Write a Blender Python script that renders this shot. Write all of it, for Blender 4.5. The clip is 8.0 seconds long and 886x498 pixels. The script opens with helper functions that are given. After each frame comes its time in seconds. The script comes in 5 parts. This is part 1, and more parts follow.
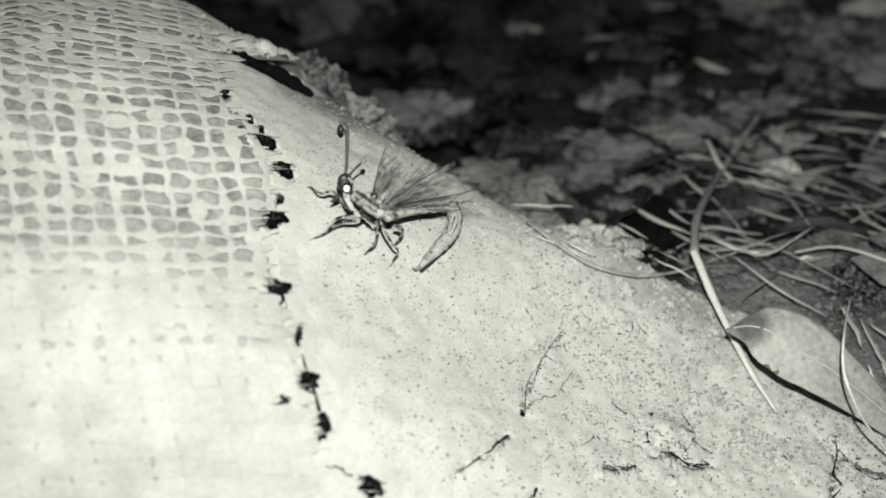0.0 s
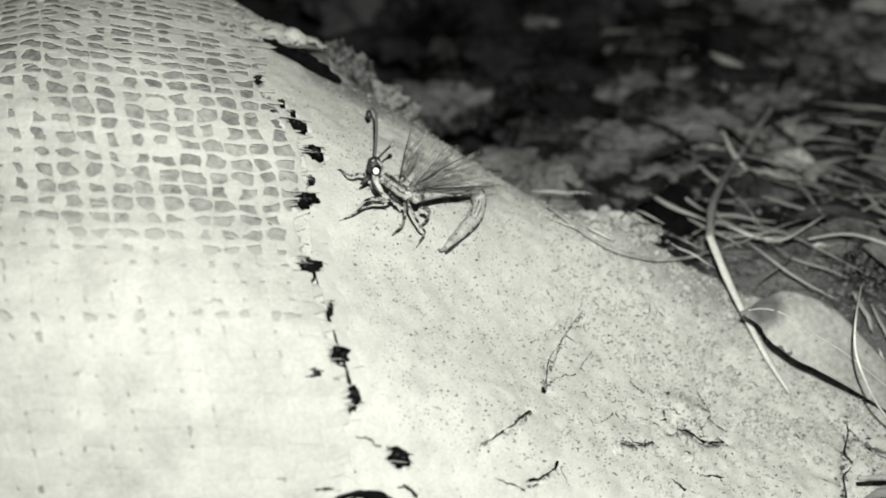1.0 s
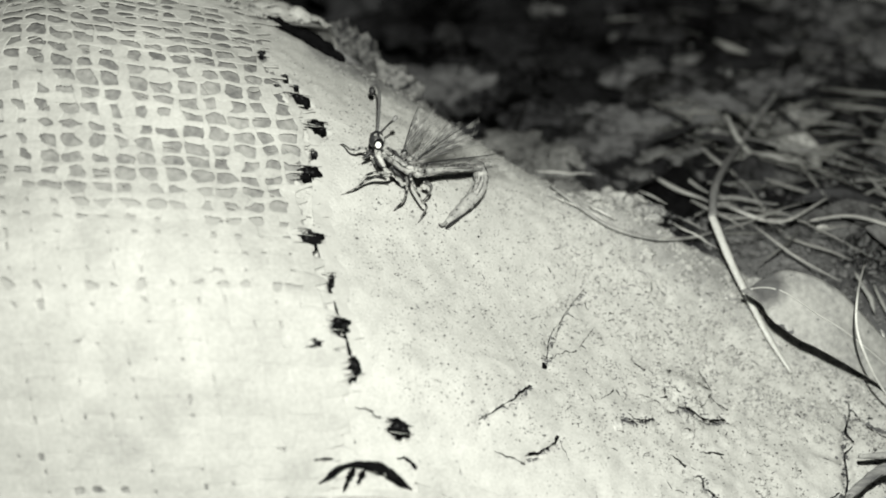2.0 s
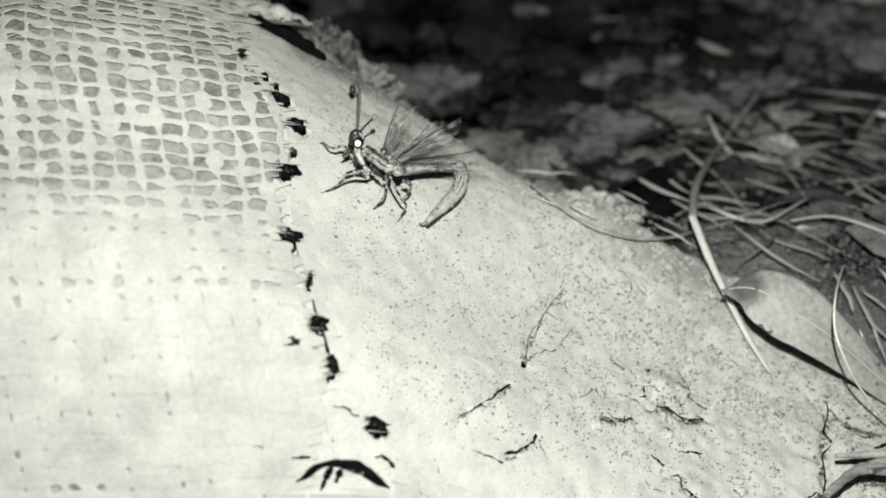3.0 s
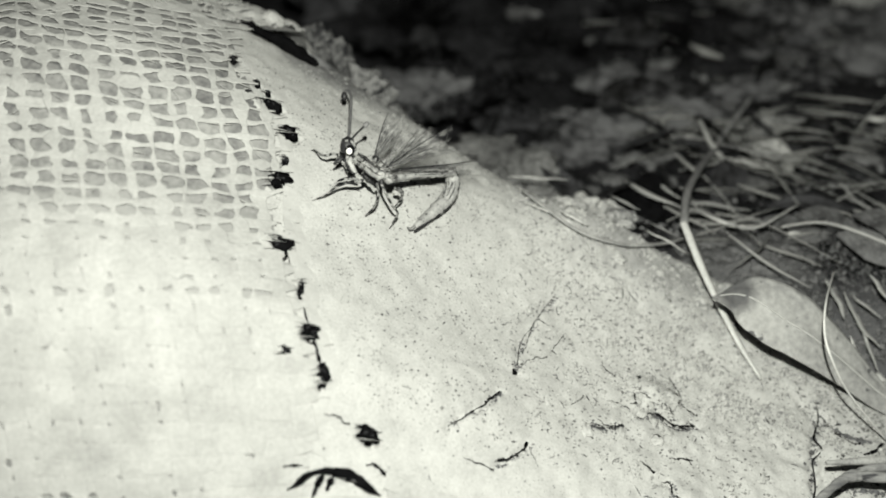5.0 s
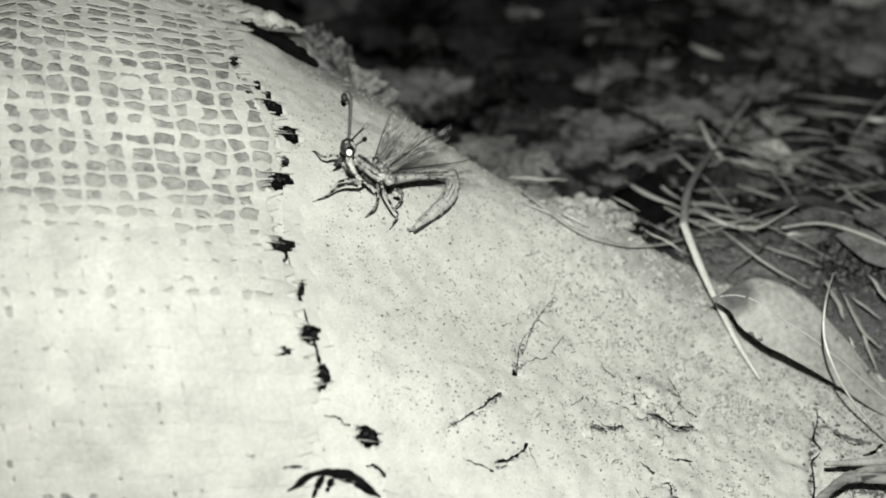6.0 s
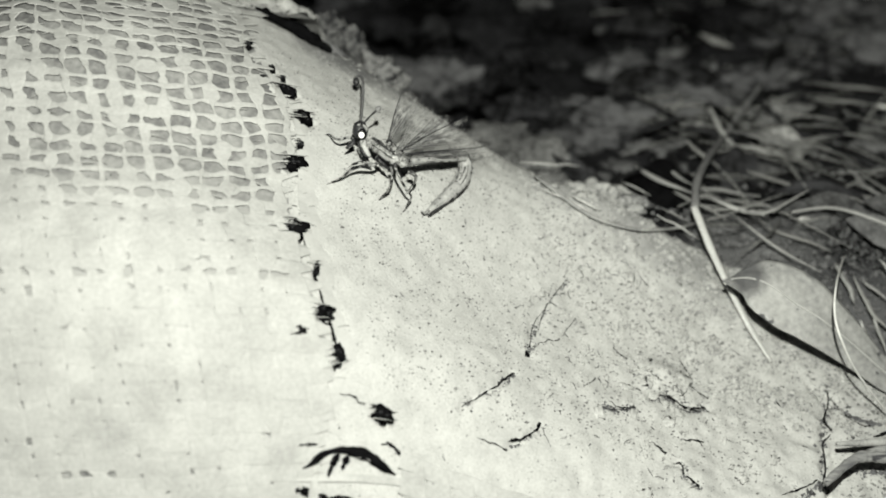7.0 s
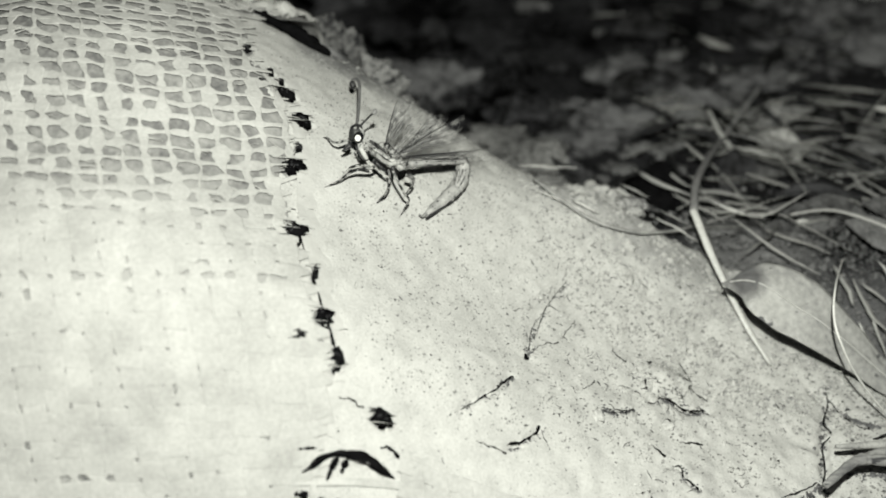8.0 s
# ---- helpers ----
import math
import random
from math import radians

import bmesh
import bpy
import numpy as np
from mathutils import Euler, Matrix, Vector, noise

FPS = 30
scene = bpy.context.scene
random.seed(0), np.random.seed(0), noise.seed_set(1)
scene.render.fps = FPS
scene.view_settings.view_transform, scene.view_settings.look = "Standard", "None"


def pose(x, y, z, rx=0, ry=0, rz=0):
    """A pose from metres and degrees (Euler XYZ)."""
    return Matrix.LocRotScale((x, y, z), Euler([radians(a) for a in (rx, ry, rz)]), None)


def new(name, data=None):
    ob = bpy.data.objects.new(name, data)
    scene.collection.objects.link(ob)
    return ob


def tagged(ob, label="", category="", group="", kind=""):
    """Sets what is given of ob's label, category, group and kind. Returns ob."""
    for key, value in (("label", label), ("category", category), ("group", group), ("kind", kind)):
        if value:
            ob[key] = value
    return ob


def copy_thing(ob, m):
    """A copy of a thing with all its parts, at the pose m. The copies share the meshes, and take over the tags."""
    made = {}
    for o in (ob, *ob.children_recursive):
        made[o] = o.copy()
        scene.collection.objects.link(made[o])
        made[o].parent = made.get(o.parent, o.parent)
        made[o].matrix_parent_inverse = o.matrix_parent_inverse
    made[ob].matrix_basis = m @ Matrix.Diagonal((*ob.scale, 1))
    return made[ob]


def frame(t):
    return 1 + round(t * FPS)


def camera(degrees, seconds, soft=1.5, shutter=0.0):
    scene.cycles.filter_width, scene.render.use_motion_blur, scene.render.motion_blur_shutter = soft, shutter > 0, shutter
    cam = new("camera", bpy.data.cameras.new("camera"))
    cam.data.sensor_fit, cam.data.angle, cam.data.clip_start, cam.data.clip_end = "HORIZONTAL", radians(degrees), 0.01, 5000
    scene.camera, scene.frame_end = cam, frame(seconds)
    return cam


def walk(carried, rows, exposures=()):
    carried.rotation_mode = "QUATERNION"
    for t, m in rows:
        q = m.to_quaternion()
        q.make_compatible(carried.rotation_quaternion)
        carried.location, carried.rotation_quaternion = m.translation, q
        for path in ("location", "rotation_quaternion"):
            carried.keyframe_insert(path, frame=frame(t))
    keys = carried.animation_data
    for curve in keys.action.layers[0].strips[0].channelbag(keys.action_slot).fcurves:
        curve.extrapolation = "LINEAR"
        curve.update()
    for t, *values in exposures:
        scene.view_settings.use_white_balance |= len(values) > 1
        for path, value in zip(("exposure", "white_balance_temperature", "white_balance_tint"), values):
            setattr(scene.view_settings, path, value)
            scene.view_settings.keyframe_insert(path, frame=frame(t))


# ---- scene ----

MM = 0.001

# ---------------------------------------------------------------- camera
cam = camera(42, 8.0, soft=1.9)
cam.data.dof.use_dof = True
cam.data.dof.focus_distance = 0.203
cam.data.dof.aperture_fstop = 9.5
PATH = [
    (0.0, pose(0.00039, 0.01060, 0.15181, 49.977, 0.822, -0.640)),
    (0.1, pose(0.00034, 0.01069, 0.15296, 49.764, 0.715, -1.063)),
    (0.2, pose(0.00017, 0.01060, 0.15380, 49.806, 0.626, -1.199)),
    (0.3, pose(-0.00029, 0.01008, 0.15389, 49.810, 0.565, -1.047)),
    (0.4, pose(-0.00087, 0.00939, 0.15370, 49.834, 0.520, -1.026)),
    (0.5, pose(-0.00140, 0.00878, 0.15370, 49.892, 0.504, -0.985)),
    (0.6, pose(-0.00178, 0.00861, 0.15446, 49.795, 0.567, -0.789)),
    (0.7, pose(-0.00210, 0.00815, 0.15508, 49.724, 0.642, -0.654)),
    (0.8, pose(-0.00250, 0.00670, 0.15479, 49.906, 0.649, -0.449)),
    (0.9, pose(-0.00290, 0.00492, 0.15419, 50.008, 0.636, -0.286)),
    (1.0, pose(-0.00313, 0.00352, 0.15354, 49.998, 0.634, -0.152)),
    (1.1, pose(-0.00315, 0.00268, 0.15295, 50.039, 0.650, -0.081)),
    (1.2, pose(-0.00309, 0.00202, 0.15234, 49.973, 0.672, 0.160)),
    (1.3, pose(-0.00298, 0.00148, 0.15172, 49.940, 0.696, 0.500)),
    (1.4, pose(-0.00285, 0.00097, 0.15110, 50.055, 0.721, 0.687)),
    (1.5, pose(-0.00275, 0.00040, 0.15048, 50.154, 0.745, 0.594)),
    (3.0, pose(-0.00035, -0.00040, 0.14935, 50.329, 0.103, 0.111)),
    (3.5, pose(0.00000, 0.00000, 0.15000, 49.999, 0.000, 0.000)),
    (4.0, pose(-0.00036, -0.00002, 0.15019, 50.049, -0.035, -0.085)),
    (4.5, pose(0.00038, 0.00028, 0.15056, 50.171, -0.039, -0.051)),
    (6.0, pose(0.00043, 0.00089, 0.15188, 49.965, -0.076, 0.001)),
    (6.5, pose(0.00033, -0.00196, 0.15089, 50.097, -0.001, 0.077)),
    (7.0, pose(-0.00082, -0.00260, 0.15043, 50.016, 0.152, 0.214)),
    (7.5, pose(-0.00087, -0.00220, 0.15047, 49.957, 0.195, 0.144)),
    (8.0, pose(-0.00082, -0.00235, 0.15043, 50.123, 0.182, 0.114)),
]
walk(cam, PATH, [(0.0, 0.06), (3.0, 0.06), (4.0, 0.0), (8.0, 0.0)])

# ---------------------------------------------------------------- night sky and the torch beside the lens
world = bpy.data.worlds.new("night")
scene.world = world
world.use_nodes = True
world.node_tree.nodes["Background"].inputs[0].default_value = (0.9, 1.0, 0.9, 1)
world.node_tree.nodes["Background"].inputs[1].default_value = 0.0015

torch_data = bpy.data.lights.new("torch", "POINT")
torch_data.energy = 3.12
torch_data.color = (0.985, 1.0, 0.885)
torch_data.shadow_soft_size = 0.002
torch = new("torch", torch_data)
torch.matrix_world = pose(0.004, 0.020, 0.176)


# ---------------------------------------------------------------- materials
def grey(v):
    """A near-neutral value; dark values get extra blue, to cancel the torch's yellow tint in dim parts."""
    return (v, v, v * (0.99 + 0.13 * max(0, 1 - v / 0.25)), 1)


def material(name, dark, light, scale, rough=0.8, bump=0.3, fine=None, spots=None, translucent=0.0, stretch=None, spec=0.2, detail=6.0, bump_dist=0.0004, island=False, spread=0.16, grain=0.45, hard=0.0):
    """Two-scale mottled surface: dark and light values, scale in cells a metre, fine grain, optional dark spots."""
    m = bpy.data.materials.new(name)
    m.use_nodes = True
    nt = m.node_tree
    nodes, links = nt.nodes, nt.links
    b = nodes["Principled BSDF"]
    b.inputs["Roughness"].default_value = rough
    b.inputs["Specular IOR Level"].default_value = spec
    co = nodes.new("ShaderNodeTexCoord")
    mp = nodes.new("ShaderNodeMapping")
    if stretch:
        mp.inputs["Scale"].default_value = stretch
    links.new(co.outputs["Object"], mp.inputs["Vector"])
    n1 = nodes.new("ShaderNodeTexNoise")
    n1.inputs["Scale"].default_value = scale
    n1.inputs["Detail"].default_value = detail
    n1.inputs["Roughness"].default_value = 0.62
    links.new(mp.outputs["Vector"], n1.inputs["Vector"])
    n2 = nodes.new("ShaderNodeTexNoise")
    n2.inputs["Scale"].default_value = fine or scale * 9
    n2.inputs["Detail"].default_value = 4.0
    links.new(mp.outputs["Vector"], n2.inputs["Vector"])
    info = nodes.new("ShaderNodeNewGeometry" if island else "ShaderNodeObjectInfo")
    mix = nodes.new("ShaderNodeMath")
    mix.operation = "MULTIPLY_ADD"
    mix.inputs[1].default_value = grain
    links.new(n2.outputs["Fac"], mix.inputs[0])
    add = nodes.new("ShaderNodeMath")
    add.operation = "MULTIPLY"
    add.inputs[1].default_value = 0.75
    links.new(n1.outputs["Fac"], add.inputs[0])
    links.new(add.outputs[0], mix.inputs[2])
    shift = nodes.new("ShaderNodeMath")
    shift.operation = "MULTIPLY_ADD"
    shift.inputs[1].default_value = 0.5 if island else spread
    links.new(info.outputs["Random Per Island" if island else "Random"], shift.inputs[0])
    links.new(mix.outputs[0], shift.inputs[2])
    ramp = nodes.new("ShaderNodeValToRGB")
    ramp.color_ramp.elements[0].position = 0.225 + 0.5 * grain + hard
    ramp.color_ramp.elements[0].color = grey(dark)
    ramp.color_ramp.elements[1].position = 0.635 + 0.5 * grain - hard
    ramp.color_ramp.elements[1].color = grey(light)
    links.new(shift.outputs[0], ramp.inputs["Fac"])
    out = ramp.outputs["Color"]
    if spots:
        size, level, value = spots
        v = nodes.new("ShaderNodeTexNoise")
        v.inputs["Scale"].default_value = size
        v.inputs["Detail"].default_value = 2.0
        links.new(mp.outputs["Vector"], v.inputs["Vector"])
        r2 = nodes.new("ShaderNodeValToRGB")
        r2.color_ramp.elements[0].position = level
        r2.color_ramp.elements[0].color = (0, 0, 0, 1)
        r2.color_ramp.elements[1].position = level + 0.04
        r2.color_ramp.elements[1].color = (1, 1, 1, 1)
        links.new(v.outputs["Fac"], r2.inputs["Fac"])
        mx = nodes.new("ShaderNodeMix")
        mx.data_type = "RGBA"
        links.new(r2.outputs["Color"], mx.inputs["Factor"])
        links.new(out, mx.inputs[6])
        mx.inputs[7].default_value = grey(value)
        out = mx.outputs[2]
    links.new(out, b.inputs["Base Color"])
    if bump:
        bp = nodes.new("ShaderNodeBump")
        bp.inputs["Strength"].default_value = bump
        bp.inputs["Distance"].default_value = bump_dist
        links.new(mix.outputs[0], bp.inputs["Height"])
        links.new(bp.outputs["Normal"], b.inputs["Normal"])
    if translucent:
        tr = nodes.new("ShaderNodeBsdfTranslucent")
        links.new(out, tr.inputs["Color"])
        ms = nodes.new("ShaderNodeMixShader")
        ms.inputs[0].default_value = translucent
        links.new(b.outputs[0], ms.inputs[1])
        links.new(tr.outputs[0], ms.inputs[2])
        links.new(ms.outputs[0], nodes["Material Output"].inputs["Surface"])
    return m


def membrane_material(name, value, cover):
    """Clear wing skin: partly see-through, streaked along its veins and mottled with pale cells."""
    m = bpy.data.materials.new(name)
    m.use_nodes = True
    nodes, links = m.node_tree.nodes, m.node_tree.links
    b = nodes["Principled BSDF"]
    b.inputs["Roughness"].default_value = 0.35
    co = nodes.new("ShaderNodeTexCoord")

    def streaks(scale, seed, low, high):
        mp = nodes.new("ShaderNodeMapping")
        mp.inputs["Scale"].default_value = scale
        mp.inputs["Location"].default_value = (seed, seed * 2.3, 0)
        links.new(co.outputs["UV"], mp.inputs["Vector"])
        n = nodes.new("ShaderNodeTexNoise")
        n.inputs["Scale"].default_value = 1.0
        n.inputs["Detail"].default_value = 4
        links.new(mp.outputs["Vector"], n.inputs["Vector"])
        r = nodes.new("ShaderNodeMapRange")
        r.inputs["From Min"].default_value = 0.34
        r.inputs["From Max"].default_value = 0.68
        r.inputs["To Min"].default_value = low
        r.inputs["To Max"].default_value = high
        links.new(n.outputs["Fac"], r.inputs["Value"])
        return r.outputs["Result"]

    # the skin wears thin towards its rim
    split = nodes.new("ShaderNodeSeparateXYZ")
    links.new(co.outputs["UV"], split.inputs[0])
    rim = nodes.new("ShaderNodeMapRange")
    rim.inputs["From Min"].default_value = 0.62
    rim.inputs["From Max"].default_value = 1.0
    rim.inputs["To Min"].default_value = 1.0
    rim.inputs["To Max"].default_value = 0.12
    links.new(split.outputs["Y"], rim.inputs["Value"])
    thin = nodes.new("ShaderNodeMath")
    thin.operation = "MULTIPLY"
    links.new(streaks((7, 2.4, 1), 1.0, cover * 0.15, min(1, cover * 2.0)), thin.inputs[0])
    links.new(rim.outputs["Result"], thin.inputs[1])
    links.new(thin.outputs[0], b.inputs["Alpha"])
    tone = nodes.new("ShaderNodeValToRGB")
    tone.color_ramp.elements[0].position = 0.30
    tone.color_ramp.elements[0].color = grey(value * 0.2)
    tone.color_ramp.elements[1].position = 0.85
    tone.color_ramp.elements[1].color = grey(min(0.9, value * 2.2))
    links.new(streaks((8, 6.0, 1), 7.0, 0.0, 1.0), tone.inputs["Fac"])
    links.new(tone.outputs["Color"], b.inputs["Base Color"])
    return m


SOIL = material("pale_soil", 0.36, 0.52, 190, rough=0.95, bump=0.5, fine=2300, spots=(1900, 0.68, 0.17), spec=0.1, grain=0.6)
FLAKE = material("soil_crust", 0.33, 0.56, 400, rough=0.95, bump=0.5, fine=3000, spec=0.1)
GRIT_PALE = material("pale_grit", 0.279, 0.558, 900, rough=0.9, bump=0.0, spec=0.15, island=True)
GRIT_DARK = material("dark_grit", 0.0186, 0.3596, 900, rough=0.9, bump=0.0, spec=0.1, island=True)
GRIT_SPECK = material("soil_specks", 0.02, 0.30, 900, rough=0.9, bump=0.0, spec=0.1, island=True)
GRIT_GREY = material("grey_crumbs", 0.13, 0.42, 900, rough=0.95, bump=0.0, spec=0.08, island=True)
GRIT_MIXED = material("soil_crumbs", 0.0019, 0.1612, 300, rough=0.9, bump=0.0, spec=0.1, island=True)
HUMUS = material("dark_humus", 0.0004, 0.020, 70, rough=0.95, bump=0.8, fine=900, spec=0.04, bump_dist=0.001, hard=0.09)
TAPE = material("woven_tape", 0.33, 0.50, 130, rough=0.7, bump=0.10, fine=1500, spec=0.08, spots=(1100, 0.735, 0.24), spread=0.08)
LINING = material("grey_lining", 0.06, 0.32, 210, rough=0.8, bump=0.2, fine=900)
HEM = material("dusty_hem", 0.3844, 0.496, 150, rough=0.8, bump=0.3, fine=1600, spots=(1500, 0.70, 0.155))
STRAW = material("dry_straw", 0.0806, 0.372, 260, rough=0.6, bump=0.3, spread=0.3)
STRAW_PALE = material("bleached_straw", 0.42, 0.70, 220, rough=0.55, bump=0.25)
STALK = material("dull_stalk", 0.05, 0.20, 200, rough=0.7, bump=0.3)
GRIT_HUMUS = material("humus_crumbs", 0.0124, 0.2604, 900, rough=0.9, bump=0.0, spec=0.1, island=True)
GRIT_ROOT_SHADE = material("root_and_shade_bits", 0.0025, 0.124, 900, rough=0.9, bump=0.0, spec=0.1, island=True)
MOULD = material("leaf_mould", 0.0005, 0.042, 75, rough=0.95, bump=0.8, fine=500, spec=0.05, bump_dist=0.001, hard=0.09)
STRAW_DULL = material("weathered_straw", 0.0025, 0.27, 110, rough=0.8, bump=0.4, spread=0.55)
WOOD = material("weathered_wood", 0.10, 0.42, 260, rough=0.85, bump=0.7, fine=1500, stretch=(0.25, 1, 1), spots=(700, 0.62, 0.05))
DARK_GREY = material("dark_grey", 0.0062, 0.0372, 320, rough=0.9, bump=0.6)
LEAF = material("dry_leaf", 0.13, 0.48, 70, rough=0.6, bump=0.25, fine=900, translucent=0.12, spots=(430, 0.69, 0.12))


def stain_tone_patch(mat, centre, reach, value, strength=0.85, border=260):
    """Paints a stain, or a darker or paler tone, round one place of a surface, with an uneven border."""
    nodes, links = mat.node_tree.nodes, mat.node_tree.links
    b = nodes["Principled BSDF"]
    co = nodes.new("ShaderNodeTexCoord")
    far = nodes.new("ShaderNodeVectorMath")
    far.operation = "DISTANCE"
    far.inputs[1].default_value = centre
    links.new(co.outputs["Object"], far.inputs[0])
    n = nodes.new("ShaderNodeTexNoise")
    n.inputs["Scale"].default_value = border
    n.inputs["Detail"].default_value = 6
    links.new(co.outputs["Object"], n.inputs["Vector"])
    wob = nodes.new("ShaderNodeMath")
    wob.operation = "MULTIPLY_ADD"
    wob.inputs[1].default_value = reach * 1.2
    links.new(n.outputs["Fac"], wob.inputs[0])
    links.new(far.outputs["Value"], wob.inputs[2])
    r = nodes.new("ShaderNodeMapRange")
    r.inputs["From Min"].default_value = reach * 1.1
    r.inputs["From Max"].default_value = reach * 1.9
    r.inputs["To Min"].default_value = strength
    r.inputs["To Max"].default_value = 0.0
    links.new(wob.outputs[0], r.inputs["Value"])
    mx = nodes.new("ShaderNodeMix")
    mx.data_type = "RGBA"
    links.new(r.outputs["Result"], mx.inputs["Factor"])
    links.new(b.inputs["Base Color"].links[0].from_socket, mx.inputs[6])
    mx.inputs[7].default_value = grey(value)
    links.new(mx.outputs[2], b.inputs["Base Color"])


# darker mottled patches along the edge of the heap
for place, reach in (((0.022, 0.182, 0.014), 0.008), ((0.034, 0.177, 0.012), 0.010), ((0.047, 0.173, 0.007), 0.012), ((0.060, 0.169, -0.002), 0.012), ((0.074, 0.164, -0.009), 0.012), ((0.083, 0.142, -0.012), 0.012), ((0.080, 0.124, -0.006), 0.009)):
    stain_tone_patch(SOIL, place, reach, 0.17, 0.5 if place[1] > 0.15 else 0.22, 420)
# darker tone on the crest beside the torn corner
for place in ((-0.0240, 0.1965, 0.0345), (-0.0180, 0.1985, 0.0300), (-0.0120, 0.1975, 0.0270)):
    stain_tone_patch(SOIL, place, 0.0075, 0.13, 0.7, 420)
# shade painted into the soil where the pit's end wall faces the torch
stain_tone_patch(SOIL, (-0.0240, 0.2030, 0.0300), 0.0050, 0.10, 0.8, 420)
# paler tone on the ground past the heap's edge
stain_tone_patch(HUMUS, (0.062, 0.178, -0.004), 0.014, 0.15, 0.9, 500)
stain_tone_patch(HUMUS, (0.084, 0.162, -0.008), 0.013, 0.11, 0.9, 500)
# darker tone round the leaf's tip
stain_tone_patch(LEAF, (0.0543, 0.1602, 0.0076), 0.0054, 0.065)
# dirt smudge low on the bag
stain_tone_patch(TAPE, (-0.0526, 0.1148, 0.0145), 0.0030, 0.22, 0.35, 900)
# light painted into the lining's colour, paler behind the lower gaps
for x in (-76, -66, -56, -46, -36, -27):
    stain_tone_patch(LINING, (x * MM, 0.136, 0.034), 0.0135, 0.33, 0.85, 300)
LEAF_RIB = material("leaf_rib", 0.372, 0.4836, 300, rough=0.6, bump=0.1)
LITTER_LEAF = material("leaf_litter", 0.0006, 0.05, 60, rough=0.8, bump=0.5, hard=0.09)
PALER_MOULD = material("paler_mould", 0.010, 0.12, 70, rough=0.95, bump=0.8, fine=500, spec=0.05, bump_dist=0.001, hard=0.09)
STONE = material("pebble_stone", 0.006, 0.16, 260, rough=0.8, bump=0.4)
CRUST = material("soil_crust_clod", 0.10, 0.46, 260, rough=0.95, bump=0.6, fine=2000, spots=(900, 0.62, 0.05), grain=0.8)
RIDGE = material("dull_soil", 0.02, 0.21, 130, rough=0.95, bump=0.8, fine=900, spots=(420, 0.60, 0.02), grain=0.8, bump_dist=0.001)
CLOD = material("pale_clod", 0.014, 0.21, 150, rough=0.95, bump=0.6, fine=1500)
SHADE_BLACK = material("shade_black", 0.0012, 0.0074, 500, rough=0.95, bump=0.4, spec=0.03)
CHITIN_DARK = material("dark_chitin", 0.0037, 0.031, 700, rough=0.4, bump=0.3, spec=0.3)
CHITIN_BANDED = material("mottled_chitin", 0.03, 0.42, 900, rough=0.6, bump=0.4, spec=0.15, spots=(1300, 0.50, 0.010))
CHITIN_PALE = material("pale_chitin", 0.22, 0.54, 420, rough=0.55, bump=0.5, fine=2200, spots=(1100, 0.64, 0.03), spec=0.2)
EYE = material("eye_dark", 0.0037, 0.0124, 900, rough=0.1, bump=0.0, spec=0.5)
SHINE = material("eye_glint", 0.96, 0.98, 900, rough=0.3, bump=0.0)
VEIN = material("wing_vein", 0.0062, 0.1736, 700, rough=0.6, bump=0.0)
WING = membrane_material("wing_skin", 0.17, 0.50)
WING_PALE = membrane_material("pale_wing_skin", 0.42, 0.30)
WING_FAINT = membrane_material("faint_wing_skin", 0.28, 0.15)


# ---------------------------------------------------------------- lie of the land, in millimetres
def step(u):
    return 1 / (1 + np.exp(-np.clip(u, -40, 40)))


def land(x, y):
    """Height of the burst bag's heap and of the ground round it."""
    base = -16.1 + 14.55 * step((y - 161.3) / 6.15)
    heap = (114.3 + 0.629 * x) * step((-31 - 0.196 * (y - 150) - x) / 27.8)
    heap = np.maximum(heap, 0) * step((y - 116.9 - 0.014 * x) / 9.2) * step((200 - 0.58 * x - y) / 3.0)
    berm = 7 * np.exp(-((x - 37) / 16) ** 2 - ((y - 181) / 10) ** 2)
    back = np.maximum(y - 195, 0)
    return base + heap + berm - 0.06 * back * np.exp(-back / 150)


def heap_edge(y):
    """x at which the pale heap gives way to dark ground."""
    return np.interp(y, [90, 147, 153, 160, 168, 172, 175, 178, 183, 190, 215], [110, 110, 92, 78, 73, 65, 48, 31, 19, 15, 10])


def seam_x(y):
    """x of the bag's torn edge."""
    return np.interp(y, [95, 114, 118, 122, 128, 133, 140, 147, 154, 160, 167, 172, 176, 183, 195, 199, 202, 205, 230],
                     [-22, -22.5, -20, -20, -18.5, -20, -23, -25.5, -26.6, -27, -28, -29.5, -32, -35, -38.5, -36.5, -31, -26, -24.5])


def rough(x, y, size, octaves=3):
    """Smooth noise over the plane, about -1 to 1, for arrays."""
    flat = np.empty(x.size)
    xs, ys = x.ravel() / size, y.ravel() / size
    for i in range(flat.size):
        flat[i] = noise.fractal((xs[i], ys[i], size * 0.37), 0.6, 2.1, octaves)
    return flat.reshape(x.shape)


def along_row(dx, y):
    """How far a row of the weave runs back over dx near the torn edge."""
    return dx * (0.42 if y > 142 else 0.30 if y > 125 else 0.16)


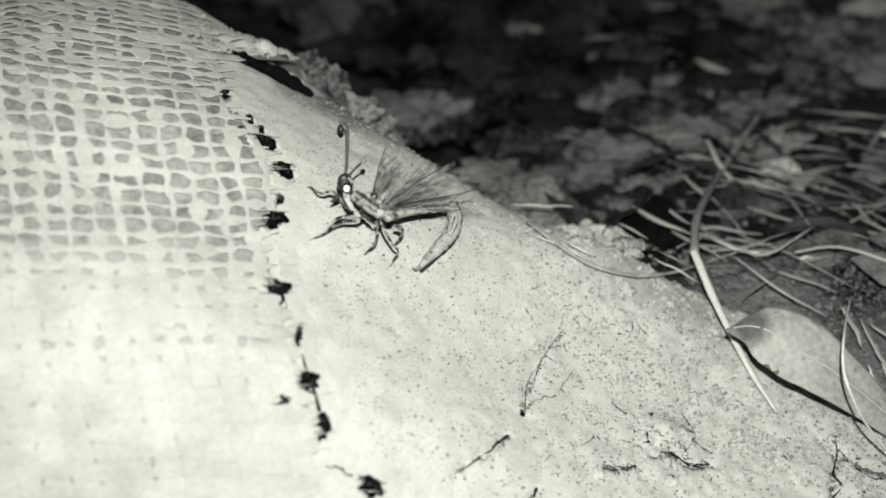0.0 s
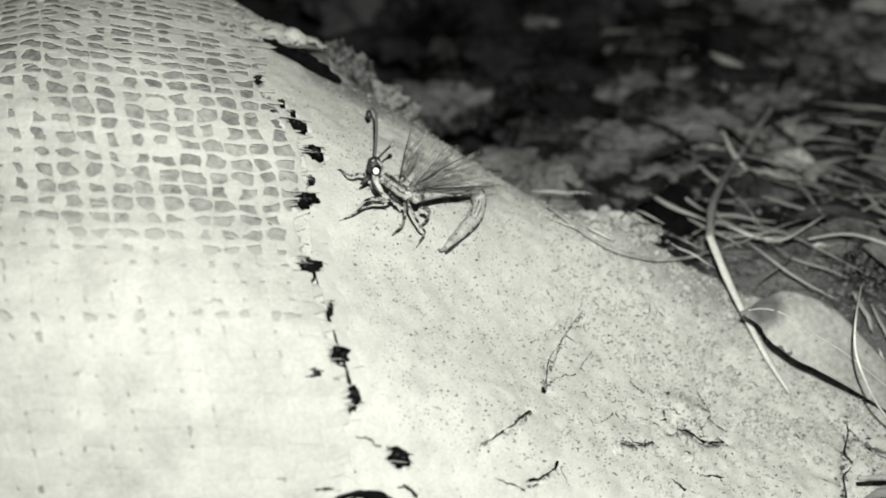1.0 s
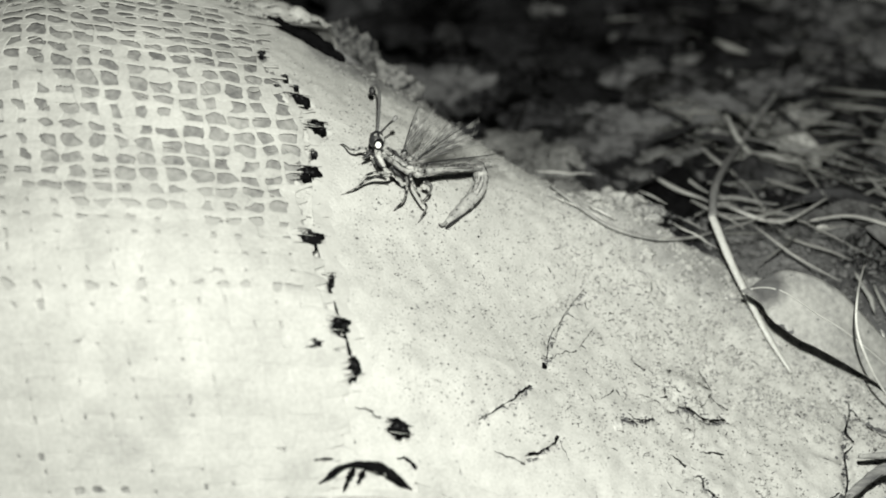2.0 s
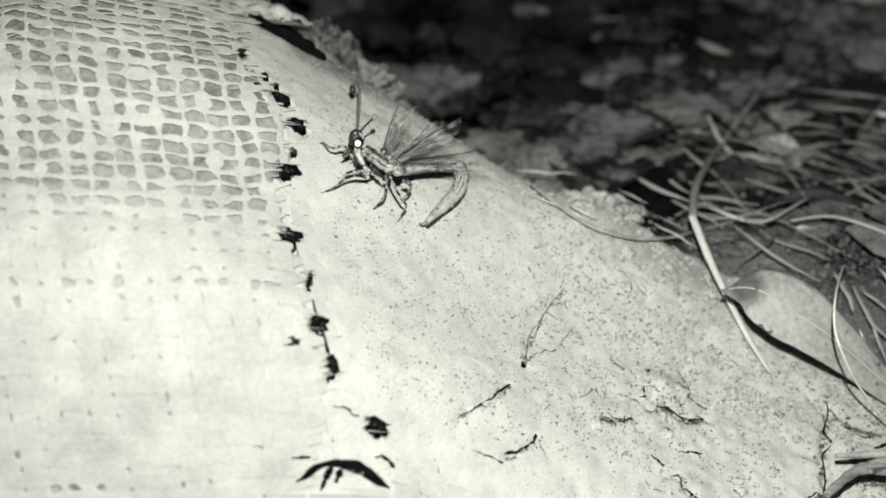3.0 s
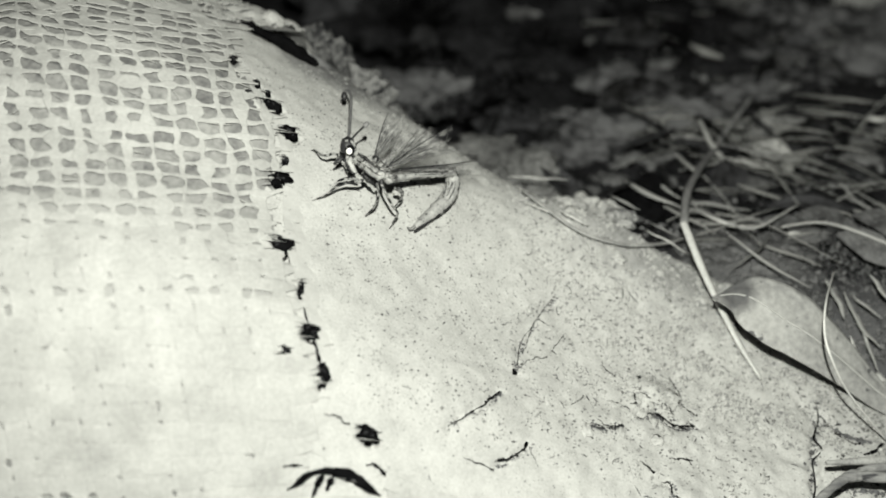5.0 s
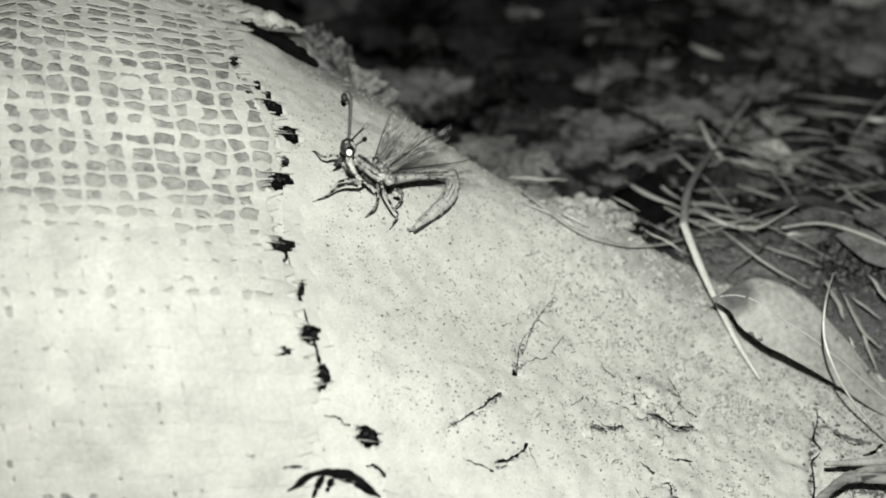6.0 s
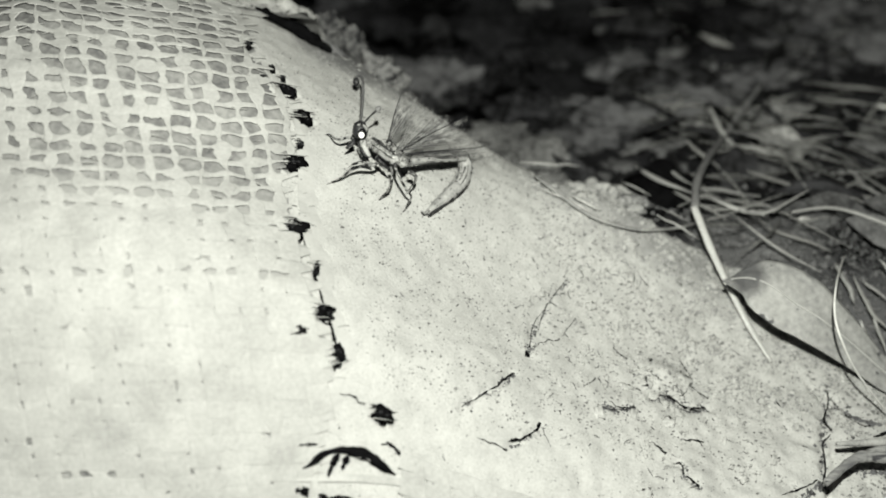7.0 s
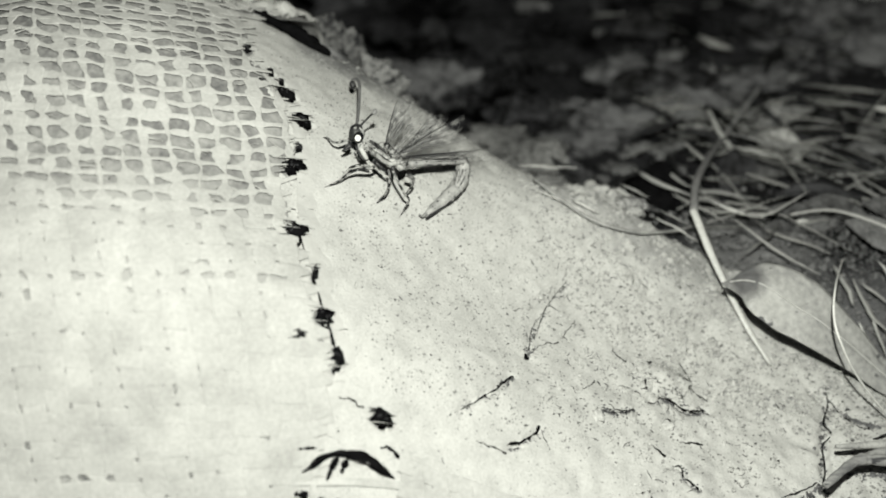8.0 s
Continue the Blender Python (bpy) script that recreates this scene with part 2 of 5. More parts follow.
# gaps in the torn edge, filled with black shapes for their shade: x, y, half width, half length
GAPS = [
    (-29.5, 173.6, 1.5, 0.9), (-26.4, 168.9, 1.5, 1.3), (-26.5, 162.8, 0.6, 0.8), (-27.1, 159.4, 1.8, 1.3),
    (-25.9, 147.2, 1.9, 1.9), (-22.4, 140.4, 0.5, 1.6), (-20.3, 133.6, 1.6, 1.3), (-24.1, 129.7, 0.9, 0.6),
    (-18.4, 128.0, 1.2, 1.6), (-11.2, 122.7, 1.6, 0.9), (-37.2, 182.6, 0.6, 1.6),
    (-32.5, 177.7, 0.45, 0.5), (-30.6, 176.1, 0.4, 0.5), (-33.6, 173.8, 0.4, 0.6),
]
CRACKS = [
    ([(1.4, 127.3), (7.3, 132.7), (8.6, 134.4), (10.5, 136.5)], 0.4, 1.3),
    ([(9.2, 124.0), (11.2, 125.2), (12.9, 126.2), (14.8, 128.5)], 0.4, 1.3),
    ([(13.2, 141.8), (13.9, 145.2), (14.6, 149.0), (17.6, 154.3), (21.5, 160.4)], 0.35, 0.6),
    ([(35.6, 140.3), (38.0, 141.3), (39.9, 141.2), (41.2, 140.1), (43.5, 139.6), (45.9, 140.4)], 0.6, 1.6),
    ([(38.4, 127.3), (39.8, 127.0), (40.4, 124.8), (42.3, 123.2)], 0.5, 1.2),
    ([(66, 121), (67.5, 136), (70.5, 146), (68, 149)], 0.8, 2.2),
    ([(70.5, 146), (75, 143), (79, 142)], 0.7, 2.0),
    ([(52, 119), (58, 118), (64, 119.5)], 1.2, 3.0),
    ([(25.9, 135.8), (28.2, 136.0), (29.8, 136.3), (32.3, 137.0)], 0.4, 0.8),
]


def near_line(x, y, line):
    best = np.full(x.shape, 1e9)
    for (ax, ay), (bx, by) in zip(line, line[1:]):
        dx, dy = bx - ax, by - ay
        k = np.clip(((x - ax) * dx + (y - ay) * dy) / (dx * dx + dy * dy), 0, 1)
        best = np.minimum(best, np.hypot(x - ax - k * dx, y - ay - k * dy))
    return best


def grid_object(name, xs, ys, zs, mat):
    """A sheet over the grid xs by ys (mm) with heights zs (mm)."""
    nx, ny = len(xs), len(ys)
    gx, gy = np.meshgrid(xs, ys)
    co = np.stack([gx.ravel(), gy.ravel(), zs.ravel()], 1) * MM
    i = np.arange(nx * ny).reshape(ny, nx)
    quads = np.stack([i[:-1, :-1], i[:-1, 1:], i[1:, 1:], i[1:, :-1]], -1).reshape(-1, 4)
    me = bpy.data.meshes.new(name)
    me.from_pydata(co.tolist(), [], quads.tolist())
    me.materials.append(mat)
    me.polygons.foreach_set("use_smooth", [True] * len(me.polygons))
    me.update()
    return new(name, me)


def graded(lo, hi, fine, reach):
    """Even steps from lo to hi, then ever larger ones out to reach on both sides."""
    mid = np.arange(lo, hi + fine / 2, fine)
    out, gap = [], fine
    pos = hi
    while pos < reach:
        gap *= 1.22
        pos += gap
        out.append(pos)
    low = [lo - (p - hi) for p in out]
    return np.array(low[::-1] + list(mid) + out)


def build_ground():
    xs, ys = graded(-20, 130, 1.0, 60000), graded(96, 330, 1.3, 60000)
    x, y = np.meshgrid(xs, ys)
    edge = heap_edge(y) - x + 2.5 * rough(x, y, 6)
    amp = np.clip((y - 165) / 40, 0.25, 1.0)
    z = land(x, y) + amp * (3.2 * rough(x, y, 17) + 1.4 * rough(x, y, 5)) - 1.2
    z -= np.clip(edge * 0.8, -0.5, 12)
    near = np.hypot(x - 30, y - 200) < 400
    z = np.where(near, z, np.clip(z, -25, 5))
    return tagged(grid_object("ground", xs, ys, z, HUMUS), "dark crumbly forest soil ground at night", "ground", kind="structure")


def build_heap():
    xs = np.concatenate([np.arange(-110, -40, 2.0), np.arange(-40, 112, 0.5)])
    ys = np.concatenate([np.arange(84, 108, 1.5), np.arange(108, 206, 0.5), np.arange(206, 236, 2.0)])
    x, y = np.meshgrid(xs, ys)
    z = land(x, y)
    lump = np.clip((x - 5) / 40, 0, 1) + np.clip((130 - y) / 25, 0, 0.5)
    z += (0.25 + 0.45 * lump) * rough(x, y, 11) + (0.10 + 0.11 * lump) * rough(x, y, 3.2) + (0.12 + 0.15 * lump) * rough(x, y, 1.7, 1)
    # a loose flake of crust and a pale clod
    flake = step((6.0 - np.hypot((x - 4.5) / 1.15, y - 133.8) + 0.9 * rough(x, y, 3.0, 2)) / 0.6)
    z += 0.45 * flake
    z += 2.6 * np.exp(-((x - 39.5) / 4) ** 2 - ((y - 145) / 3) ** 2)
    for px, py, rx, ry in GAPS:
        z -= 2.5 * np.exp(-np.clip(np.hypot((x - px) / rx, (y - py) / ry), 0, 5) ** 4)
    z -= 9 * np.exp(-np.clip(np.hypot((x + 31) / 7, (y - 201) / 2.6), 0, 5) ** 4)
    wob = 0.7 * rough(x, y, 2.0, 2)
    for line, wide, deep in CRACKS:
        z -= deep * np.exp(-((near_line(x + wob, y - wob, line)) / wide) ** 2)
    edge = heap_edge(y) - x + 3 * rough(x, y, 5)
    z -= np.clip(-edge * 0.9, 0, 14)
    z -= np.clip((y - 209 + 0.55 * x) * 2, 0, 25)
    z = np.where(x < seam_x(y) - 3, z - 1.0, z)
    HEAP.update(xs=xs, ys=ys, z=z)
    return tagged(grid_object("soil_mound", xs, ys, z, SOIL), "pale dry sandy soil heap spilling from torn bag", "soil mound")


HEAP = {}


def heap_z(x, y):
    """Height of the finished heap at a place, in mm."""
    i = min(max(int(np.searchsorted(HEAP["xs"], x)), 1), len(HEAP["xs"]) - 1)
    j = min(max(int(np.searchsorted(HEAP["ys"], y)), 1), len(HEAP["ys"]) - 1)
    z = HEAP["z"]
    return float(z[j - 1:j + 1, i - 1:i + 1].mean())


def grain_object(name, count, seed, place, size, mat, label, height):
    """Loose grains, each a small uneven eight-sided lump, strewn over the heap."""
    rnd = random.Random(seed)
    verts, faces = [], []
    while len(faces) < count * 8:
        spot = place(rnd)
        if spot is None:
            continue
        x, y = spot
        r = size(rnd, x, y)
        z = height(x, y) + r * 0.3
        n = len(verts)
        for d in ((1, 0, 0), (-1, 0, 0), (0, 1, 0), (0, -1, 0), (0, 0, 1), (0, 0, -1)):
            k = [r * rnd.uniform(0.55, 1.3) * c for c in d]
            verts.append(((x + k[0] + r * rnd.uniform(-0.3, 0.3)) * MM, (y + k[1] + r * rnd.uniform(-0.3, 0.3)) * MM, (z + k[2] * 0.8) * MM))
        for a, b, c in ((0, 2, 4), (2, 1, 4), (1, 3, 4), (3, 0, 4), (2, 0, 5), (1, 2, 5), (3, 1, 5), (0, 3, 5)):
            faces.append((n + a, n + b, n + c))
    me = bpy.data.meshes.new(name)
    me.from_pydata(verts, [], faces)
    me.materials.append(mat)
    return tagged(new(name, me), label, "grit", kind="stuff")


def build_grit():
    def anywhere(rnd):
        x, y = rnd.uniform(-25, 104), rnd.uniform(110, 204)
        edge = float(heap_edge(y)) - x
        if x < float(seam_x(y)) + 4 or edge < 1:
            return None
        clear = min(1, max(0.04, (x - float(seam_x(y)) - 7) / 13))
        rough_side = min(1, max(0.0, (x + 5) / 45)) + 0.3 * noise.noise((x / 6, y / 6, 0)) + (0.5 if edge < 14 else 0)
        clump = 0.5 + 1.1 * noise.noise((x / 4, y / 4, 7)) + 0.9 * noise.noise((x / 1.3, y / 1.3, 2))
        if x > 18 and y < 142:
            clear *= 0.15 if x > 40 else 0.4
        return (x, y) if rnd.random() < (0.25 + 0.75 * rough_side) * clump * clear * min(1, max(0.05, (y - 122) / 24 + max(0, x - 12) / 25)) else None

    def small(rnd, x, y):
        return 0.075 + 0.13 * rnd.random() ** 3 + 0.30 * min(1, max(0, (x - 5) / 40)) * rnd.random() ** 6

    def litter_side(rnd):
        y = 160 + 110 * rnd.random() ** 2
        x = rnd.uniform(40, 125)
        edge = float(heap_edge(y)) - x
        return (x, y) if edge < 6 and rnd.random() < 0.5 + noise.noise((x / 7, y / 7, 4)) else None

    def coarse(rnd, x, y):
        return 0.15 + 0.9 * rnd.random() ** 5

    grain_object("pale_grit", 6000, 3, anywhere, small, GRIT_PALE, "pale sand grains strewn over the heap", heap_z)
    grain_object("dark_grit", 7000, 5, anywhere, small, GRIT_DARK, "dark soil grains strewn over the heap", heap_z)
    def on_bag(rnd):
        if rnd.random() < 0.45:
            return rnd.gauss(-52.4, 1.3), rnd.gauss(114.6, 2.4)
        return rnd.uniform(-80, -24), rnd.uniform(108, 150)

    grain_object("dust_specks", 330, 15, on_bag, lambda rnd, x, y: 0.06 + 0.14 * rnd.random() ** 2, GRIT_DARK, "dark dust specks on the white bag", lambda x, y: cloth_height(x, y) + 0.08)
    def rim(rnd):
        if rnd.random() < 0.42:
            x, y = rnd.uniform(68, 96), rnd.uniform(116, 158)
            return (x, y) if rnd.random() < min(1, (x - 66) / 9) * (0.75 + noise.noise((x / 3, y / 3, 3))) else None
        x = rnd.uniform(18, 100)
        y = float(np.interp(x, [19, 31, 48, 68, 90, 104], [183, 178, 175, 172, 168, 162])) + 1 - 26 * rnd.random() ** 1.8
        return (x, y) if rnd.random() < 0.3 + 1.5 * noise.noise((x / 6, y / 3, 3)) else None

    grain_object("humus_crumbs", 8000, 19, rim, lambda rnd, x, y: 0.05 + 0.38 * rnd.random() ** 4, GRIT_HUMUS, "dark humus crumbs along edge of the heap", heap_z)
    # dark grains put along the cracks as their shade
    def along_crack(rnd):
        line = CRACKS[rnd.choice((0, 1, 2, 3, 3, 3, 3, 4, 5, 6, 8, 8))][0]
        k = rnd.randrange(len(line) - 1)
        q = rnd.random()
        wide = (0.22 if line[0][0] < 20 or line[0][0] > 50 else 0.42) + 0.55 * abs(noise.noise((k + q, line[0][0], 2)))
        x = line[k][0] * (1 - q) + line[k + 1][0] * q + rnd.gauss(0.2, wide)
        y = line[k][1] * (1 - q) + line[k + 1][1] * q + rnd.gauss(-0.1, wide)
        return (x, y) if rnd.random() < 0.45 + 1.2 * noise.noise((x / 2, y / 2, 6)) else None

    grain_object("crack_crumbs", 2600, 23, along_crack, lambda rnd, x, y: 0.05 + 0.26 * rnd.random() ** 2.8, GRIT_ROOT_SHADE, "dark grains painted for shade along cracks in dry soil", heap_z)
    def crest(rnd):
        x, y = rnd.uniform(-26, 58), rnd.uniform(126, 200)
        if x < float(seam_x(y)) + (7 if y < 168 else 3) or float(heap_edge(y)) - x < 1:
            return None
        return (x, y) if rnd.random() < 0.35 + 0.9 * noise.noise((x / 3, y / 3, 11)) else None

    grain_object("fine_specks", 7500, 37, crest, lambda rnd, x, y: 0.08 + 0.24 * rnd.random() ** 2.6, GRIT_SPECK, "fine dark specks on the pale soil crest", heap_z)

    def grey_side(rnd):
        x, y = rnd.uniform(14, 74), rnd.uniform(138, 180)
        if float(heap_edge(y)) - x < 1:
            return None
        much = min(1, max(0.05, (x - 14) / 26 + (y - 160) / 30)) * (0.24 + 1.3 * noise.noise((x / 5.5, y / 4.0, 21)) + 0.7 * noise.noise((x / 1.9, y / 1.4, 8)))
        return (x, y) if rnd.random() < much else None

    grain_object("grey_crumbs", 4600, 61, grey_side, lambda rnd, x, y: 0.10 + 0.50 * rnd.random() ** 3, GRIT_GREY, "grey soil crumbs on outer slope of the heap", lambda x, y: heap_z(x, y) - 0.08)

    def behind(rnd):
        x, y = rnd.uniform(-38, 4), rnd.uniform(166, 200)
        if x < float(seam_x(y)) + 1.5 or float(heap_edge(y)) - x < 1:
            return None
        return (x, y) if rnd.random() < 0.4 + 0.9 * noise.noise((x / 2.5, y / 2.5, 17)) else None

    grain_object("crest_grit", 900, 47, behind, lambda rnd, x, y: 0.1 + 0.26 * rnd.random() ** 3, GRIT_SPECK, "dark grit on the crest behind the insect", heap_z)

    def torn_corner(rnd):
        x, y = rnd.uniform(-46, -27), rnd.uniform(196, 212)
        return (x, y) if x < float(seam_x(y)) and rnd.random() < 0.4 + noise.noise((x / 1.5, y / 1.5, 5)) else None

    grain_object("corner_dirt", 260, 53, torn_corner, lambda rnd, x, y: 0.1 + 0.5 * rnd.random() ** 2.5, GRIT_SPECK, "dark dirt stuck to torn corner of sack", lambda x, y: cloth_height(x, y) + 0.1)

    # black grains for crumbs along the broken edge and for its cracks' shade
    def broken_edge(rnd):
        line = rnd.choice(([(72, 151), (70.5, 146), (68.5, 140), (67, 134), (65, 126)], [(71, 146), (75, 142), (79, 141)], [(52, 119), (58, 121), (65, 127)], [(66, 128), (72, 129.5), (80, 130)]))
        k = rnd.randrange(len(line) - 1)
        q = rnd.random()
        x = line[k][0] * (1 - q) + line[k + 1][0] * q + rnd.gauss(0.2, 0.5)
        y = line[k][1] * (1 - q) + line[k + 1][1] * q + rnd.gauss(0, 0.4)
        return (x, y) if rnd.random() < 0.4 + 1.3 * noise.noise((x / 2.2, y / 2.2, 6)) else None

    grain_object("charred_crumbs", 900, 31, broken_edge, lambda rnd, x, y: 0.08 + 0.5 * rnd.random() ** 2.6, GRIT_ROOT_SHADE, "black grains for crumbs and painted crack shade along broken soil edge", heap_z)
    # slivers of dark root, and dark slivers painted for the shade of short pits, all over the dry soil
    rnd = random.Random(29)
    verts, faces = [], []
    while len(faces) < 6 * 1000:
        spot = anywhere(rnd)
        if spot is None:
            continue
        x, y = spot
        a, n, w = rnd.uniform(0, math.pi), 0.10 + 0.5 * rnd.random() ** 2.6, rnd.uniform(0.06, 0.15)
        c, d = math.cos(a), math.sin(a)
        k = len(verts)
        for q, half in ((-1, 0.3), (rnd.uniform(-0.4, 0.4), 1.0), (1, 0.3)):
            bend = rnd.uniform(-0.12, 0.12) * n
            px, py = x + n * q * c - bend * d, y + n * q * d + bend * c
            z = heap_z(px, py) + 0.05
            verts += [((px - d * w * half) * MM, (py + c * w * half) * MM, z * MM), ((px + d * w * half) * MM, (py - c * w * half) * MM, z * MM), (px * MM, py * MM, (z + w) * MM)]
        for o in (0, 3):
            faces += [(k + o, k + o + 3, k + o + 5, k + o + 2), (k + o + 2, k + o + 5, k + o + 4, k + o + 1), (k + o + 1, k + o + 4, k + o + 3, k + o)]
    me = bpy.data.meshes.new("root_slivers")
    me.from_pydata(verts, [], faces)
    me.materials.append(GRIT_ROOT_SHADE)
    tagged(new("root_slivers", me), "dark root slivers and painted pit shade over dry soil", "grit", kind="stuff")
    def rubble(rnd):
        x, y = rnd.uniform(48, 112), 158 + 34 * rnd.random()
        edge = float(heap_edge(y)) - x
        return (x, y) if edge < 4 and rnd.random() < 0.55 + 0.9 * noise.noise((x / 5, y / 4, 14)) - max(0, y - 184) * 0.06 else None

    grain_object("rubble", 6500, 43, rubble, lambda rnd, x, y: 0.08 + 0.42 * rnd.random() ** 4, GRIT_MIXED, "grey soil rubble between straws and leaf", lambda x, y: float(land(np.float64(x), np.float64(y))) + 0.5)
    grain_object("soil_crumbs", 3600, 9, litter_side, coarse, GRIT_MIXED, "loose soil crumbs on the dark ground", lambda x, y: float(land(np.float64(x), np.float64(y))) - 0.3)


# ---------------------------------------------------------------- mesh helpers
def part(name, bm, mat, parent=None, label="", smooth=True):
    me = bpy.data.meshes.new(name)
    bm.to_mesh(me)
    bm.free()
    me.materials.append(mat)
    if smooth:
        me.polygons.foreach_set("use_smooth", [True] * len(me.polygons))
    ob = new(name, me)
    ob.parent = parent
    if label:
        tagged(ob, label)
    return ob


def smooth_line(pts, n):
    """n + 1 points along a Catmull-Rom curve through pts."""
    p = [Vector(q) for q in pts]
    if len(p) == 2:
        return [p[0].lerp(p[1], i / n) for i in range(n + 1)]
    ext = [p[0] * 2 - p[1]] + p + [p[-1] * 2 - p[-2]]
    out = []
    for i in range(n + 1):
        u = i / n * (len(p) - 1)
        k = min(int(u), len(p) - 2)
        t = u - k
        a, b, c, d = ext[k:k + 4]
        out.append(0.5 * ((2 * b) + (c - a) * t + (2 * a - 5 * b + 4 * c - d) * t * t + (3 * b - a - 3 * c + d) * t ** 3))
    return out


def tube(bm, pts, radii, sides=7, n=None, flat=1.0, wob=0.0, seed=0):
    """A closed tapering tube along pts (mm); radii are spread along it. flat squeezes it in height."""
    n = n or max(4, 3 * (len(pts) - 1))
    line = smooth_line(pts, n)
    rnd = random.Random(seed)
    rings = []
    side = None
    for i, c in enumerate(line):
        t = (line[min(i + 1, n)] - line[max(i - 1, 0)]).normalized()
        if side is None:
            side = t.cross(Vector((0.05, 0.3, 1))).normalized()
        side = (side - t * side.dot(t)).normalized()
        up = side.cross(t).normalized()
        r = float(np.interp(i / n, np.linspace(0, 1, len(radii)), radii)) * max(0.25, 1 + wob * (1.5 * noise.noise((i * 0.45, seed * 1.37, 0.5)) + 0.35 * rnd.uniform(-1, 1)))
        ring = []
        for k in range(sides):
            a = 2 * math.pi * k / sides
            ring.append(bm.verts.new((c + side * (r * math.cos(a)) + up * (r * flat * math.sin(a))) * MM))
        rings.append(ring)
    for a, b in zip(rings, rings[1:]):
        for k in range(sides):
            bm.faces.new((a[k], a[(k + 1) % sides], b[(k + 1) % sides], b[k]))
    bm.faces.new(rings[0][::-1])
    bm.faces.new(rings[-1])
    return bm


def blob(bm, centre, size, turn=(0, 0, 0), segs=14, rings=9, lumps=0.0, seed=0):
    """A rounded, slightly uneven body (mm)."""
    made = bmesh.ops.create_uvsphere(bm, u_segments=segs, v_segments=rings, radius=1)["verts"]
    m = pose(0, 0, 0, *turn)
    for v in made:
        k = 1 + lumps * (noise.noise(v.co * 1.7 + Vector((seed * 3.1, seed * 1.7, 0))) + 0.35 * noise.noise(v.co * 5 + Vector((seed, 0, 3))) + 0.22 * noise.noise(v.co * 11 + Vector((0, seed, 5))) + 0.14 * noise.noise(v.co * 23 + Vector((seed, seed, 1))))
        co = m @ Vector((v.co.x * size[0] * k, v.co.y * size[1] * k, v.co.z * size[2] * k))
        v.co = (co + Vector(centre)) * MM
    return bm


# ---------------------------------------------------------------- the burst bag
def cloth_height(x, y):
    """Height of the cloth over the heap, in mm; it stands off the soil at its torn top corner."""
    crease = 0.35 * noise.noise((x / 16, y / 4.5, 2)) + 0.15 * noise.noise((x / 6, y / 2.2, 6))
    flap = crease + (3.3 + 1.8 * noise.noise((x / 3, y / 3, 1))) * math.exp(-((x + 29) / 9) ** 2 - ((y - 206) / 4.5) ** 2)
    return float(land(np.float64(x), np.float64(y))) + 0.9 + flap


def cloth_point(x, y, off):
    e = 0.6
    z = cloth_height(x, y)
    gx = (cloth_height(x + e, y) - cloth_height(x - e, y)) / (2 * e)
    gy = (cloth_height(x, y + e) - cloth_height(x, y - e)) / (2 * e)
    n = Vector((-gx, -gy, 1)).normalized()
    return Vector((x, y, z)) + n * off, n


def row_shift(x, y):
    """How far back a row of the weave runs at x from where it crosses the middle of the cloth, bent to fit the rows in
    the camera's view.
    """
    k = max(x, -76) + 52
    a = float(np.interp(y, [112, 120, 125.5, 131.5, 147, 160, 169.5, 175, 182, 200], [0.04, 0.045, 0.066, 0.098, 0.145, 0.112, 0.139, 0.19, 0.218, 0.22]))
    b = float(np.interp(y, [112, 120, 125.5, 131.5, 147, 160, 169.5, 175, 182, 200], [0.002, 0.0025, 0.0027, 0.0056, 0.0083, 0.0069, 0.0113, 0.0154, 0.0182, 0.019]))
    return a * k + b * k * k


def row_of(x, y):
    """The place along the middle of the cloth at which the row through (x, y) crosses it."""
    at = y - row_shift(x, y)
    for _ in range(2):
        at = y - row_shift(x, at)
    return at


def openness(x, y):
    """How far the weave has slackened there: 0 tight, 1 open mesh."""
    along = row_of(x, y)
    o = min(1, max(0, (along - 138.0) / 11)) ** 0.8
    o *= 1.10 + 0.7 * noise.noise((x / 9, y / 6, 3.3)) + 1.4 * noise.noise((x / 3.6, y / 2.6, 8.1))
    o *= 1 - 0.6 * min(1, max(0, (-61 - x) / 10)) * min(1, max(0, (172 - along) / 6))
    o *= 1 - 0.45 * math.exp(-((along - 171.5) / 1.6) ** 2)
    o *= 1 - 0.35 * min(1, max(0, (along - 186) / 3))
    o += math.exp(-((along - 131.4) / 1.5) ** 2) * max(0, 0.5 + 1.5 * noise.noise((x / 2.6, 0, 9)))
    o += max(0, noise.noise((x / 2.2, y / 2.2, 1.5)) - 0.40) * 2.4
    return min(1, max(0, o))


def tape(name, pts, widths, parent, thick=0.045):
    """A thin woven tape along pts [(point, normal)], with its width at each."""
    bm = bmesh.new()
    rings = []
    for i, (c, n) in enumerate(pts):
        t = (pts[min(i + 1, len(pts) - 1)][0] - pts[max(i - 1, 0)][0]).normalized()
        b = n.cross(t).normalized()
        w = widths[i] / 2
        rings.append([bm.verts.new(v * MM) for v in (c - b * w - n * 0.07, c - b * (w - min(0.2, w * 0.4)) + n * thick, c + b * (w - min(0.2, w * 0.4)) + n * thick, c + b * w - n * 0.07, c - n * thick)])
    for a, b in zip(rings, rings[1:]):
        for k in range(5):
            bm.faces.new((a[k], a[(k + 1) % 5], b[(k + 1) % 5], b[k]))
    bm.faces.new(rings[0][::-1])
    bm.faces.new(rings[-1])
    return part(name, bm, TAPE, parent, smooth=False)


PITCH_X, PITCH_Y, LEAN = 4.05, 2.9, -0.28


